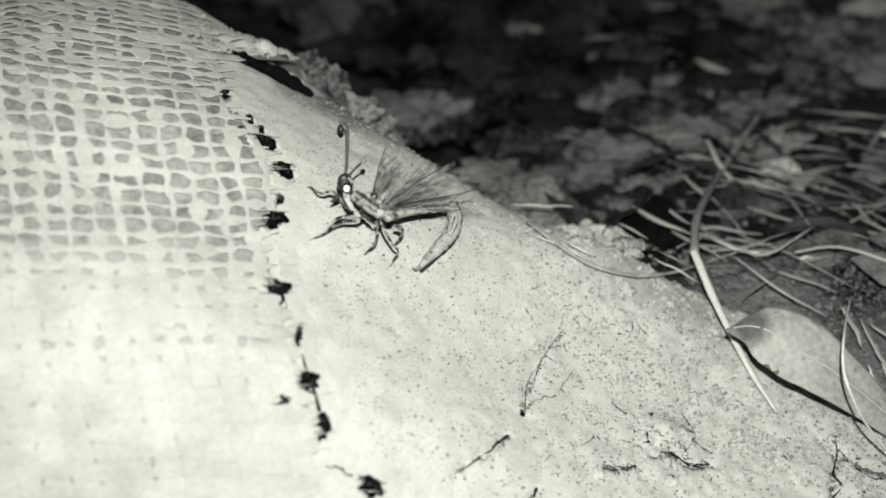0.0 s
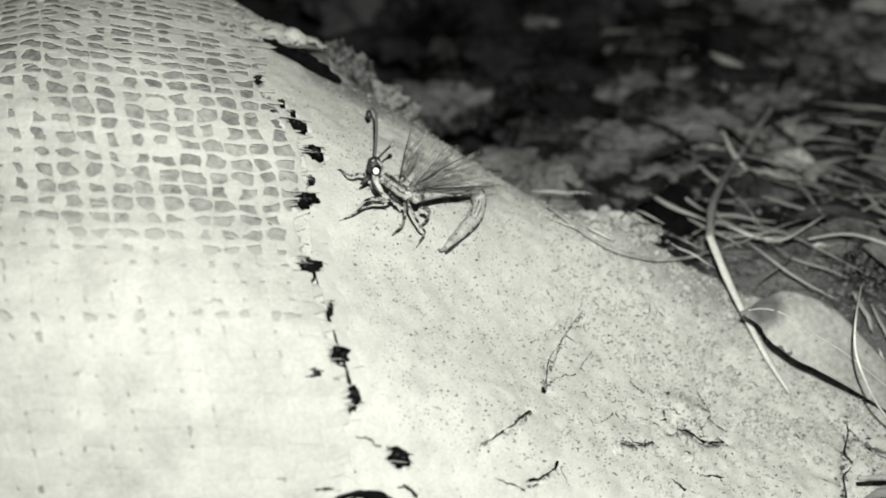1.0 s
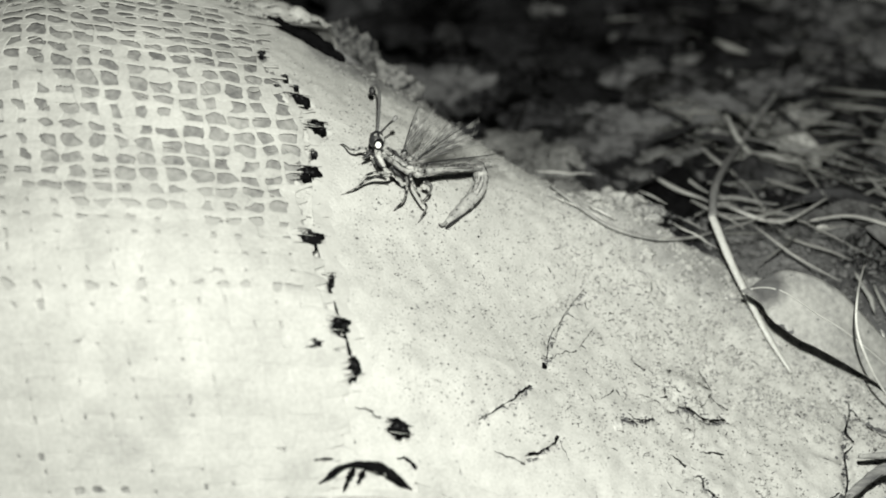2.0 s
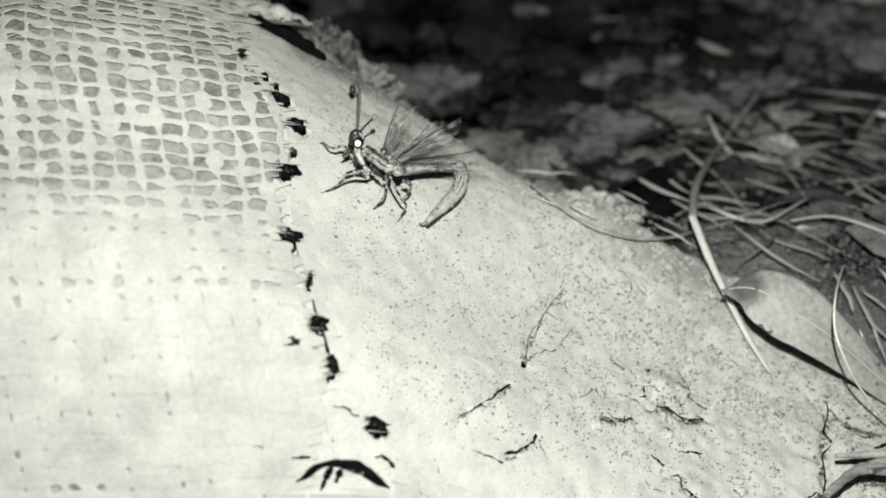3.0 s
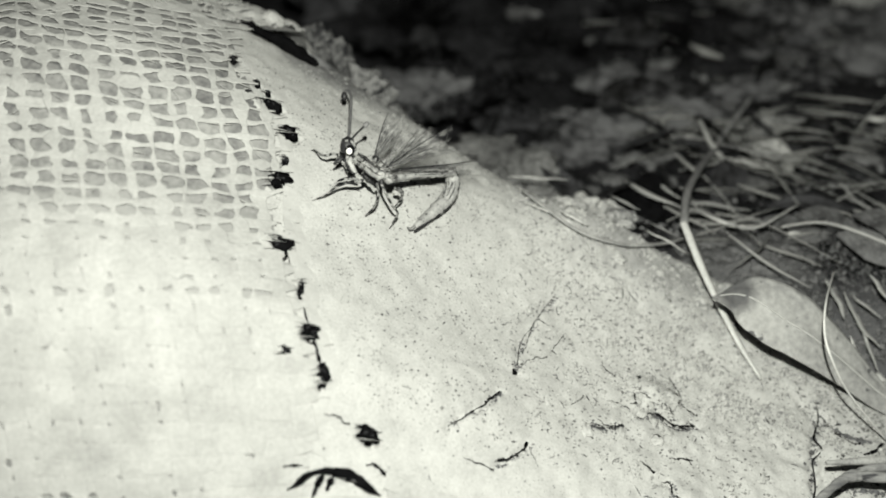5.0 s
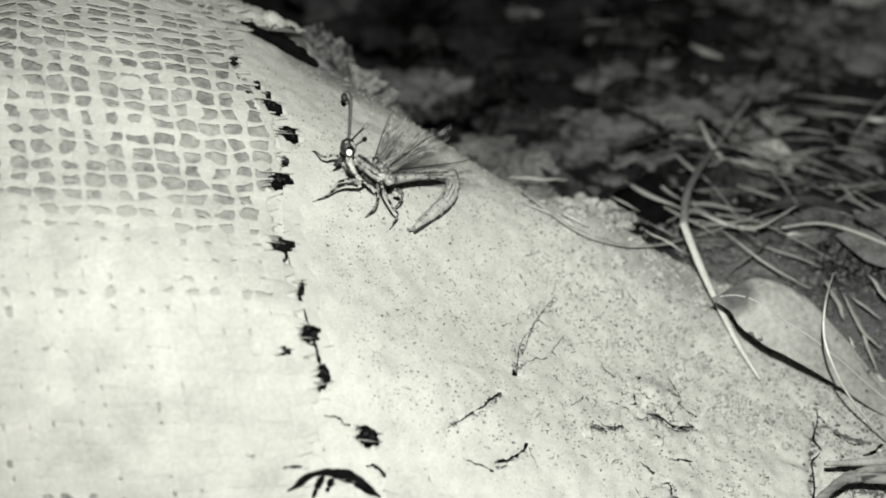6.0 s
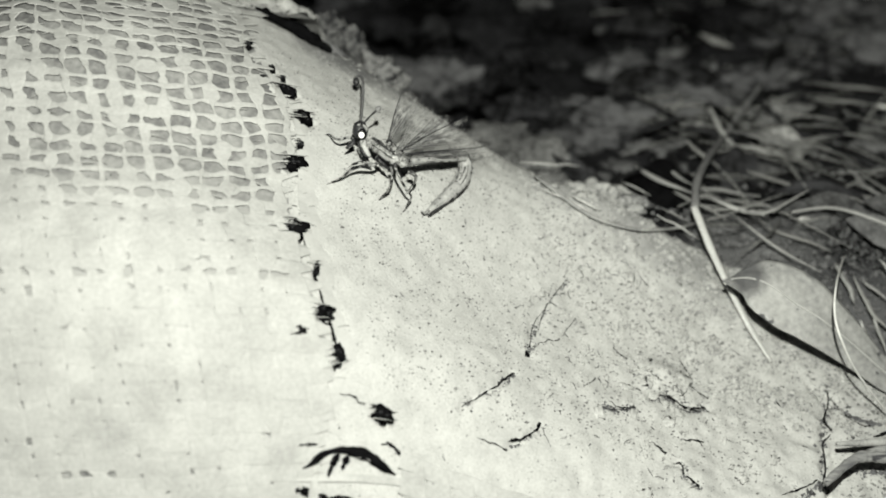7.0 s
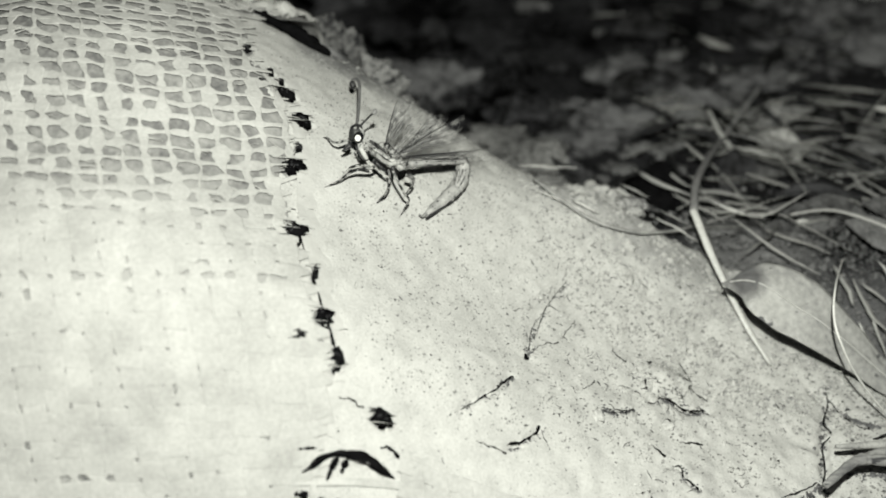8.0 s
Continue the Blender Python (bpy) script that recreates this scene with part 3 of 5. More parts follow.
def build_bag():
    bag = tagged(new("woven_bag"), "torn white woven plastic sack draped over soil heap", "sack")
    rnd = random.Random(4)
    # rows of the weave, evenly spaced along the cloth
    ys, run, rows = np.arange(96, 232, 0.25), 1.1, []
    for a, b in zip(ys, ys[1:]):
        run += math.hypot(b - a, cloth_height(-52, b) - cloth_height(-52, a))
        if run >= PITCH_Y * len(rows):
            rows.append(float(b))
    first = -118.0
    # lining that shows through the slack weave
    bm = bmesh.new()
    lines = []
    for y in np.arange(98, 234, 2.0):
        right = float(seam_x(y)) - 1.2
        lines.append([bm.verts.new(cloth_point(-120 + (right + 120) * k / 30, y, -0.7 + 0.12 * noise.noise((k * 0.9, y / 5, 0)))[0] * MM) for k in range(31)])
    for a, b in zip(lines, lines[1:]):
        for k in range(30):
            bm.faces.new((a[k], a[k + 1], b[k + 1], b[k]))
    part("lining", bm, LINING, bag, "grey inner layer")
    # weft tapes, across
    for j, y0 in enumerate(rows):
        ragged = rnd.uniform(-0.6, 1.2)
        pts, widths = [], []
        x = first
        slack = rnd.uniform(-0.2, 0.3)
        while x < float(seam_x(y0 + row_shift(x, y0))) + ragged and x < -8:
            y = y0 + row_shift(x, y0) + 0.6 * noise.noise((x / 13, j * 2.3, 0)) + 0.5 * noise.noise((x / 3.4, j * 1.1, 5)) * (0.3 + openness(x, y0 + row_shift(x, y0)))
            i = (x - LEAN * (y - 150) - first) / PITCH_X
            o = openness(x, y)
            off = 0.045 * math.cos(math.pi * (i + j))
            w = 2.84 * (1 - o) + o * (0.88 + slack)
            w *= 1 + 0.25 * min(1, max(0, (y0 - 168) / 8)) * o
            w *= 1 + (0.75 * noise.noise((x / 3.2, j * 3.7, 8)) + 0.42 * noise.noise((x / 0.8, j * 1.7, 3)) + 0.22 * math.cos(2 * math.pi * i)) * (0.04 + o)
            pts.append(cloth_point(x, y, off))
            widths.append(max(0.28, w))
            x += PITCH_X / 7
        for k in range(1, min(6, len(widths))):
            widths[-k] *= 0.3 + 0.13 * k
        tape("weft_tape", pts, widths, bag)
    # warp tapes, along
    i = 0
    while True:
        xb = first + PITCH_X * i
        y = 100.0
        pts, widths = [], []
        slack = rnd.uniform(-0.25, 0.25)
        j = 0.0
        while y < 228:
            x = xb + LEAN * (y - 150) + 0.6 * noise.noise((y / 11, i * 2.9, 4)) + 0.5 * noise.noise((y / 2.8, i * 1.3, 6)) * (0.25 + openness(xb + LEAN * (y - 150), y))
            if x > float(seam_x(y)) - 0.4:
                if len(pts) > 6:
                    break
                pts, widths = [], []
            else:
                j = float(np.interp(row_of(x, y), rows, range(len(rows))))
                o = openness(x, y)
                off = -0.045 * math.cos(math.pi * (i + j))
                w = 3.80 * (1 - o) + o * (0.98 + slack)
                w *= 1 - 0.3 * min(1, max(0, (y - 170) / 8)) * o
                w *= 1 + (1.15 * noise.noise((y / 2.6, i * 3.1, 2)) + 0.48 * noise.noise((y / 0.7, i * 1.9, 7)) + 0.3 * math.cos(2 * math.pi * j)) * (0.03 + o)
                pts.append(cloth_point(x, y, off))
                widths.append(max(0.28, w))
            y += PITCH_Y / 6 * (0.75 if y < 150 else 0.95)
        if len(pts) > 6:
            tape("warp_tape", pts, widths, bag)
        i += 1
        if xb > -5:
            break
    # fine loose fibres teased out of the slack weave
    bm = bmesh.new()
    for k in range(230):
        y = 140 + 62 * rnd.random() if k < 150 else 172 + 30 * rnd.random()
        x = rnd.uniform(-88, float(seam_x(y)) - 1)
        a, n, r = rnd.gauss(0, 0.35), rnd.uniform(0.8, 2.6), rnd.uniform(0.03, 0.11)
        pts = []
        for q in (-1, -0.3, 0.4, 1):
            px, py = x + n * q * math.cos(a) + rnd.uniform(-0.15, 0.15), y + n * q * math.sin(a) + rnd.uniform(-0.2, 0.2)
            pts.append((px, py, cloth_height(px, py) + 0.06))
        tube(bm, pts, [r * 0.3, r, r, r * 0.3], 4, 6)
    tagged(part("fluff", bm, TAPE, bag), kind="stuff")
    # smooth hem that lies on the soil beside the torn edge
    bm = bmesh.new()
    lines = []
    for y in np.arange(119, 168, 0.8):
        left = float(seam_x(y)) + 0.2 + 0.4 * noise.noise((y / 2, 0, 0))
        right = float(seam_x(y)) + np.interp(y, [119, 126, 150, 160, 168], [5.0, 6.0, 8.0, 7.5, 4.0]) + 1.6 * noise.noise((y / 4, 4, 0)) + 1.0 * noise.noise((y / 1.1, 4, 3))
        line = []
        for k in range(9):
            x = left + (right - left) * k / 8
            z = float(land(np.float64(x), np.float64(y))) + 0.62 - 0.17 * k + 0.25 * noise.noise((x / 1.4, y / 1.4, 5)) + 0.12 * noise.noise((x / 3, y / 3, 0))
            line.append(bm.verts.new(Vector((x, y, z)) * MM))
        lines.append(line)
    for a, b in zip(lines, lines[1:]):
        for k in range(8):
            bm.faces.new((a[k], a[k + 1], b[k + 1], b[k]))
    part("hem", bm, HEM, bag, "dusty white folded hem")
    # frayed threads along the torn edge
    for k in range(26):
        y = rnd.uniform(113, 176)
        x = float(seam_x(y)) + rnd.uniform(-1.5, 0.8)
        a = rnd.uniform(-0.2, 0.3) + along_row(1, y)
        n = rnd.uniform(1.0, 2.8)
        pts = []
        for q in range(4):
            px, py = x + n * q / 3 * math.cos(a), y + n * q / 3 * math.sin(a)
            pts.append((px, py, cloth_height(px, py) - 0.4 + 0.25 * math.sin(q * 1.2 + k)))
        part("frayed_thread", tube(bmesh.new(), pts, [0.16, 0.12, 0.04], 5, 5), TAPE, bag)
    # torn threads that cross the gaps of the edge
    for gx, gy, rx, ry in GAPS:
        for k in range(rnd.randint(1, 2)):
            y = gy + ry * rnd.uniform(-1.1, 1.1)
            x0, x1 = gx - rx * rnd.uniform(1.0, 1.8), gx + rx * rnd.uniform(-0.7, 1.2)
            lean = rnd.uniform(-0.2, 0.2)
            pts = []
            for q in (0, 0.35, 0.7, 1):
                px = x0 + (x1 - x0) * q
                py = y + lean * q + along_row(px - gx, gy)
                pts.append((px, py, cloth_height(px, py) + 0.22 + 0.1 * math.sin(3 * q + k)))
            part("frayed_thread", tube(bmesh.new(), pts, [0.10, 0.07, 0.02], 5, 6), TAPE, bag)
    # loose tapes that bridge the gape at the bottom
    for line, w in (
        ([(-30, 113.4, 6.4), (-25.0, 113.6, 5.8), (-16.4, 114.5, 4.7), (-9.5, 115.2, 3.0), (-6, 115.5, 1.9)], 1.3),
        ([(-22.0, 113.9, 5.5), (-22.1, 112.6, 4.4), (-22.4, 110.5, 2.0)], 1.0),
    ):
        pts = [(p, Vector((0, -0.6, 0.8))) for p in smooth_line(line, 18)]
        tape("loose_tape", pts, [w] * 19, bag)
    # a torn scrap of the same cloth spread below the gape
    def scrap(x, y):
        n = Vector((0.05, -0.55, 0.83))
        return Vector((x, y, max(float(land(np.float64(x), np.float64(y))), -12) + 0.9 + 0.25 * noise.noise((x / 4, y / 3, 2)))), n
    for j in range(7):
        y0 = 117.6 - 2.75 * j
        xs = np.linspace(-8.5 + 1.5 * noise.noise((j, 3, 0)), 22 + 6 * noise.noise((j * 1.7, 8, 0)), 26)
        tape("weft_tape", [scrap(x, y0 - 0.10 * (x + 8) + 0.3 * noise.noise((x / 5, j, 0))) for x in xs], [2.7 + 0.15 * noise.noise((x / 2, j, 1)) for x in xs], bag)
    for i in range(8):
        x0 = -6.5 + 3.95 * i
        ys = np.linspace(117.5 - 0.10 * (x0 + 8) + 1.0 * noise.noise((i, 5, 0)), 99, 16)
        tape("warp_tape", [(p + n * (0.06 if k % 2 else -0.06), n) for k, (p, n) in enumerate(scrap(x0 - 0.12 * (y - 117), y) for y in ys)], [3.75] * 16, bag)
    for line in ([(-15.8, 117.0), (-14.4, 117.1), (-13.2, 116.9)], [(-15.4, 116.5), (-14.0, 116.7), (-12.6, 116.3)]):
        part("frayed_thread", tube(bmesh.new(), [(x, y, cloth_height(x, y) + 0.75) for x, y in line], [0.05, 0.13, 0.04], 5, 8), TAPE, bag)
    return bag


# ---------------------------------------------------------------- twigs, straws, leaves, stones
def strand(name, pts, radii, mat, label, category, flat=1.0, wob=0.08, group="", sides=7, n=None):
    ob = part(name, tube(bmesh.new(), pts, radii, sides, n, flat, wob, len(bpy.data.objects)), mat)
    return tagged(ob, label, category, group)


def bent(pts, much, seed):
    """The same line with small kinks in it."""
    rnd = random.Random(seed)
    line = smooth_line(pts, 5)
    return [tuple(p + Vector([rnd.uniform(-much, much) for _ in range(3)]) * (0.3 if i in (0, 5) else 1)) for i, p in enumerate(line)]


def build_strands():
    st = "straws on the ground"
    strand("pale_stem", [(47.6, 176.8, 10.7), (50.2, 169.9, 6.2), (53.0, 163.7, 2.2), (56.8, 157.9, -3.3), (60.6, 151.9, -7.2)],
           [0.95, 0.9, 0.74, 0.62, 0.34], STRAW_PALE, "pale bleached dry plant stem leaning under leaf", "stem", 0.7, n=24)
    strand("dull_stalk", [(47.8, 176.9, 10.0), (49.9, 186.6, 9.9), (54.3, 197.7, 7.6), (61.9, 215.0, 1.7), (67.7, 224.5, 2.2), (73.7, 233.4, 3.5)],
           [0.95, 0.85, 0.75, 0.65, 0.6, 0.5], STALK, "dull grey dry stalk over the litter", "stalk", n=26)
    strand("crossing_straw", [(59.0, 220.7, 5.5), (60.6, 215.1, 3.4), (62.9, 211.1, 1.8), (64.9, 209.0, 0.8)], [0.4, 0.55, 0.5, 0.3], STRAW, "short pale straw crossing a stalk", "straw", group=st)
    strand("curved_twig", [(16.0, 179.4, 16.5), (21.7, 174.6, 14.6), (27.0, 171.7, 12.4), (33.1, 171.0, 10.4), (38.8, 172.2, 8.7), (45.5, 177.2, 5.3), (49.4, 180.5, 3.8)],
           [0.25, 0.36, 0.44, 0.38, 0.40, 0.32, 0.22], STRAW, "thin curved grey twig along edge of soil heap", "twig", n=30)
    rows = [
        ([(16.4, 176.3, 15.9), (23.4, 174.2, 13.8), (27.9, 171.9, 11.8)], 0.45, STRAW_PALE),
        ([(23.4, 175.5, 14.5), (28.3, 173.1, 12.8)], 0.5, STRAW_PALE),
        ([(14.1, 193.1, 9.9), (20.0, 193.9, 8.9), (26.8, 194.2, 8.1)], 0.5, STRAW_PALE),
        ([(33.4, 190.0, 6.0), (38.7, 180.2, 9.7)], 0.5, STRAW_PALE),
        ([(35.1, 190.7, 6.8), (39.3, 180.2, 11.2)], 0.4, STRAW_PALE),
        ([(39.3, 199.5, 4.3), (43.0, 192.2, 6.1), (51.0, 185.0, 6.8)], 0.9, STRAW),
        ([(43.6, 202.2, 4.0), (50.4, 190.8, 5.6)], 0.6, STRAW),
        ([(40.5, 177.7, 8.3), (49.9, 176.2, 2.9)], 0.45, STRAW_PALE),
        ([(41.5, 178.2, 9.6), (48.3, 177.3, 5.8)], 0.4, STRAW),
        ([(56.0, 181.8, 7.6), (62.8, 180.6, 6.3), (74.5, 189.1, 6.2)], 0.55, STRAW),
        ([(56.9, 181.4, 5.3), (65.3, 173.5, 2.8), (72.4, 168.4, 1.1)], 0.5, STRAW),
        ([(57.3, 172.2, 2.5), (63.3, 177.4, 2.8), (67.5, 182.8, 3.0)], 0.45, STRAW_DULL),
        ([(60.8, 209.6, 6.6), (77.5, 202.4, 6.9)], 0.8, STRAW),
        ([(62.3, 208.7, 3.6), (73.2, 203.7, 3.8)], 0.8, STRAW),
        ([(52.6, 218.2, 3.2), (59.0, 216.0, 3.3)], 0.8, STRAW),
        ([(51.7, 209.2, 4.6), (55.4, 199.0, 5.2)], 0.7, STRAW_DULL),
        ([(83.6, 169.7, 3.4), (88.3, 162.4, -0.3)], 0.8, STRAW),
        ([(79.1, 168.7, -0.1), (81.5, 162.5, -3.3), (84.9, 158.4, -5.4)], 0.6, STRAW_DULL),
        ([(73.3, 151.9, -9.2), (76.0, 152.8, -9.7), (76.9, 152.0, -9.9)], 0.35, STRAW_PALE),
        ([(55.2, 223.0, 0.0), (61.8, 221.1, 0.1)], 0.7, STRAW),
        ([(65.9, 214.4, 0.3), (71.6, 211.3, 0.5), (76.7, 208.8, 0.6)], 0.6, STRAW),
        ([(43.9, 204.1, 1.9), (47.2, 199.8, 2.3), (50.5, 195.6, 2.7)], 0.6, STRAW),
        ([(50.5, 194.9, 1.9), (58.2, 194.3, 1.6), (65.6, 192.6, 1.4)], 0.95, STRAW),
        ([(54.6, 188.9, 3.3), (59.9, 185.9, 2.9), (65.0, 184.5, 2.4)], 0.6, STRAW_PALE),
        ([(51.4, 193.4, 2.0), (59.4, 188.3, 1.8)], 0.8, STRAW),
        ([(71.7, 186.6, 0.1), (76.1, 186.9, 0.2)], 0.9, STRAW_PALE),
        ([(76.2, 172.2, 0.2), (78.1, 167.5, -1.6), (78.7, 164.1, -3.3)], 0.8, STRAW),
        ([(80.7, 167.8, -0.4), (85.9, 163.7, -2.6)], 0.6, STRAW),
        ([(81.5, 164.8, -2.9), (82.9, 159.3, -5.9), (83.6, 154.4, -7.9)], 0.5, STRAW),
        ([(79.0, 160.5, -4.1), (79.6, 158.7, -5.0), (80.6, 157.2, -5.7)], 0.4, STRAW_PALE),
        ([(86.2, 196.4, 2.2), (89.0, 193.8, 2.2), (93.3, 189.9, 2.3)], 0.7, STRAW),
        ([(86.4, 201.8, 2.0), (87.6, 198.0, 2.1), (88.4, 194.9, 2.3)], 0.6, STRAW),
        ([(84.7, 238.2, 1.4), (95.7, 236.0, 1.6), (106.4, 233.4, 1.6)], 1.0, STRAW_DULL),
        ([(86.7, 232.0, 0.6), (100.7, 229.1, 0.7)], 0.8, STRAW_DULL),
        ([(65.3, 266.6, -1.3), (69.0, 262.4, -1.2), (72.7, 259.3, -1.1)], 2.0, STRAW_DULL),
        ([(100.5, 228.5, 0.8), (105.0, 228.1, 0.8)], 1.3, STRAW_PALE),
        ([(80.1, 255.8, -2.0), (90.6, 251.6, -2.0)], 1.3, STRAW_DULL),
    ]
    for pts, r, mat in rows:
        strand("straw", bent(pts, 0.18, len(bpy.data.objects)), [r * 0.2, r * 0.7, r * 0.85, r * 0.6, r * 0.15], mat, "dry grass straw lying on the ground", "straw", 0.5, wob=0.15, group=st, n=14)
    strand("thick_twig", [(68.7, 181.3, 6.0), (75.9, 182.9, 5.9), (81.7, 181.2, 5.8), (91.0, 175.6, 5.0)], [0.2, 0.3, 0.34, 0.36], STRAW, "grey weathered twig arched over litter", "twig")
    strand("grass_blade", [(77.4, 171.6, 3.2), (68.2, 150.9, 13.8), (66.5, 144.3, 12.4), (67.5, 140.5, 9.4), (72.4, 140.2, 1.0), (83.0, 141.4, -13.2)],
           [0.14, 0.2, 0.22, 0.21, 0.21, 0.2], STRAW_PALE, "pale curved dry grass blade arching over leaf", "grass blade", 0.6, n=30)
    branch = tagged(new("forked_branch"), "grey dry forked branch lying on the ground", "branch")
    part("stem", tube(bmesh.new(), [(62.6, 121.0, -4.5), (67.5, 125.2, -4.6), (70.4, 126.9, -4.8), (73.4, 127.0, -5.1), (84, 126.5, -5.7)], [0.7, 0.85, 1.0, 1.05, 1.05], 11, 30, 1, 0.16, 3), WOOD, branch)
    part("side_branch", tube(bmesh.new(), [(69.5, 127.2, -5.6), (76.4, 130.5, -7.0), (86, 130.8, -7.6)], [0.6, 0.9, 0.9], 11, 20, 1, 0.16, 5), WOOD, branch)
    strand("dry_stick", [(66.9, 130.0, -5.1), (72.2, 130.8, -5.7), (86, 132.4, -6.5)], [0.4, 0.7, 0.9], STRAW, "short grey stick beside forked branch", "stick")


def leaf_mesh(line, half, curl, seed=0, n=26, m=8, other=None):
    """A leaf blade: line of the midrib, half width along it (other: that of its second side), and how far its sides turn up."""
    other = other or [0.74 * h for h in half]
    bm = bmesh.new()
    mid = smooth_line(line, n)
    rows = []
    for i, c in enumerate(mid):
        t = (mid[min(i + 1, n)] - mid[max(i - 1, 0)]).normalized()
        side = t.cross(Vector((0, -0.45, 0.9))).normalized()
        up = side.cross(t).normalized()
        s = i / n
        first = float(np.interp(s, np.linspace(0, 1, len(half)), half))
        second = float(np.interp(s, np.linspace(0, 1, len(other)), other))
        row = []
        for k in range(-m, m + 1):
            q = k / m
            w = second if q > 0 else first
            h = curl * (abs(q) ** 1.5) * w * 0.35 + 0.35 * noise.noise((s * 6 + seed, q * 2, 0)) + 0.12 * math.sin(s * 60 + abs(q) * 9) * (1 - abs(q))
            row.append(c + side * (q * w * (1 + 0.05 * noise.noise((s * 9, seed, q)))) + up * h)
        rows.append((row, up))
    top = [[bm.verts.new(p * MM) for p in row] for row, up in rows]
    low = [[bm.verts.new((p - up * 0.22) * MM) for p in row] for row, up in rows]
    last = 2 * m
    for i in range(n):
        for k in range(last):
            bm.faces.new((top[i][k], top[i][k + 1], top[i + 1][k + 1], top[i + 1][k]))
            bm.faces.new((low[i][k], low[i + 1][k], low[i + 1][k + 1], low[i][k + 1]))
        bm.faces.new((top[i][0], top[i + 1][0], low[i + 1][0], low[i][0]))
        bm.faces.new((top[i][last], low[i][last], low[i + 1][last], top[i + 1][last]))
    return bm, mid, rows


def build_leaf():
    leaf = tagged(new("fallen_leaf"), "dry grey fallen leaf with pale midrib propped on stem", "leaf")
    line = [(50.2, 157.9, 8.2), (54.5, 159.2, 7.7), (58.3, 157.6, 7.7), (63.9, 154.8, 5.0), (68.1, 153.2, 3.0), (75.2, 151.9, -2.6), (83.4, 149.9, -9.4), (92.2, 147.5, -15.2)]
    bm, mid, rows = leaf_mesh(line, [0.15, 0.6, 2.1, 4.8, 5.8, 6.7, 6.9, 6.6, 6.0, 4.9, 3.7, 2.4, 1.4, 0.3], -0.3, 2, 39, 8,
                              [0.15, 2.3, 4.3, 5.2, 5.9, 6.0, 5.7, 5.5, 5.2, 4.5, 3.8, 3.2, 2.4, 0.3])
    part("blade", bm, LEAF, leaf)
    part("midrib", tube(bmesh.new(), [tuple(mid[i] + rows[i][1] * 0.12) for i in range(2, 38, 3)], [0.14, 0.19, 0.2], 6, 38), LEAF_RIB, leaf, "pale raised midrib")
    for steps in (((8, 15), (10, 13), (13, 11)), ((21, 8), (24, 11), (27, 14)), ((17, 8), (20, 4), (23, 1))):
        pts = [tuple(rows[i][0][k] + rows[i][1] * 0.02) for i, k in steps]
        part("side_vein", tube(bmesh.new(), pts, [0.06, 0.10, 0.05] if steps[0][1] > 8 else [0.05, 0.04, 0.02], 5, 8), LEAF_RIB if steps[0][1] > 8 else LEAF, leaf)
    return leaf


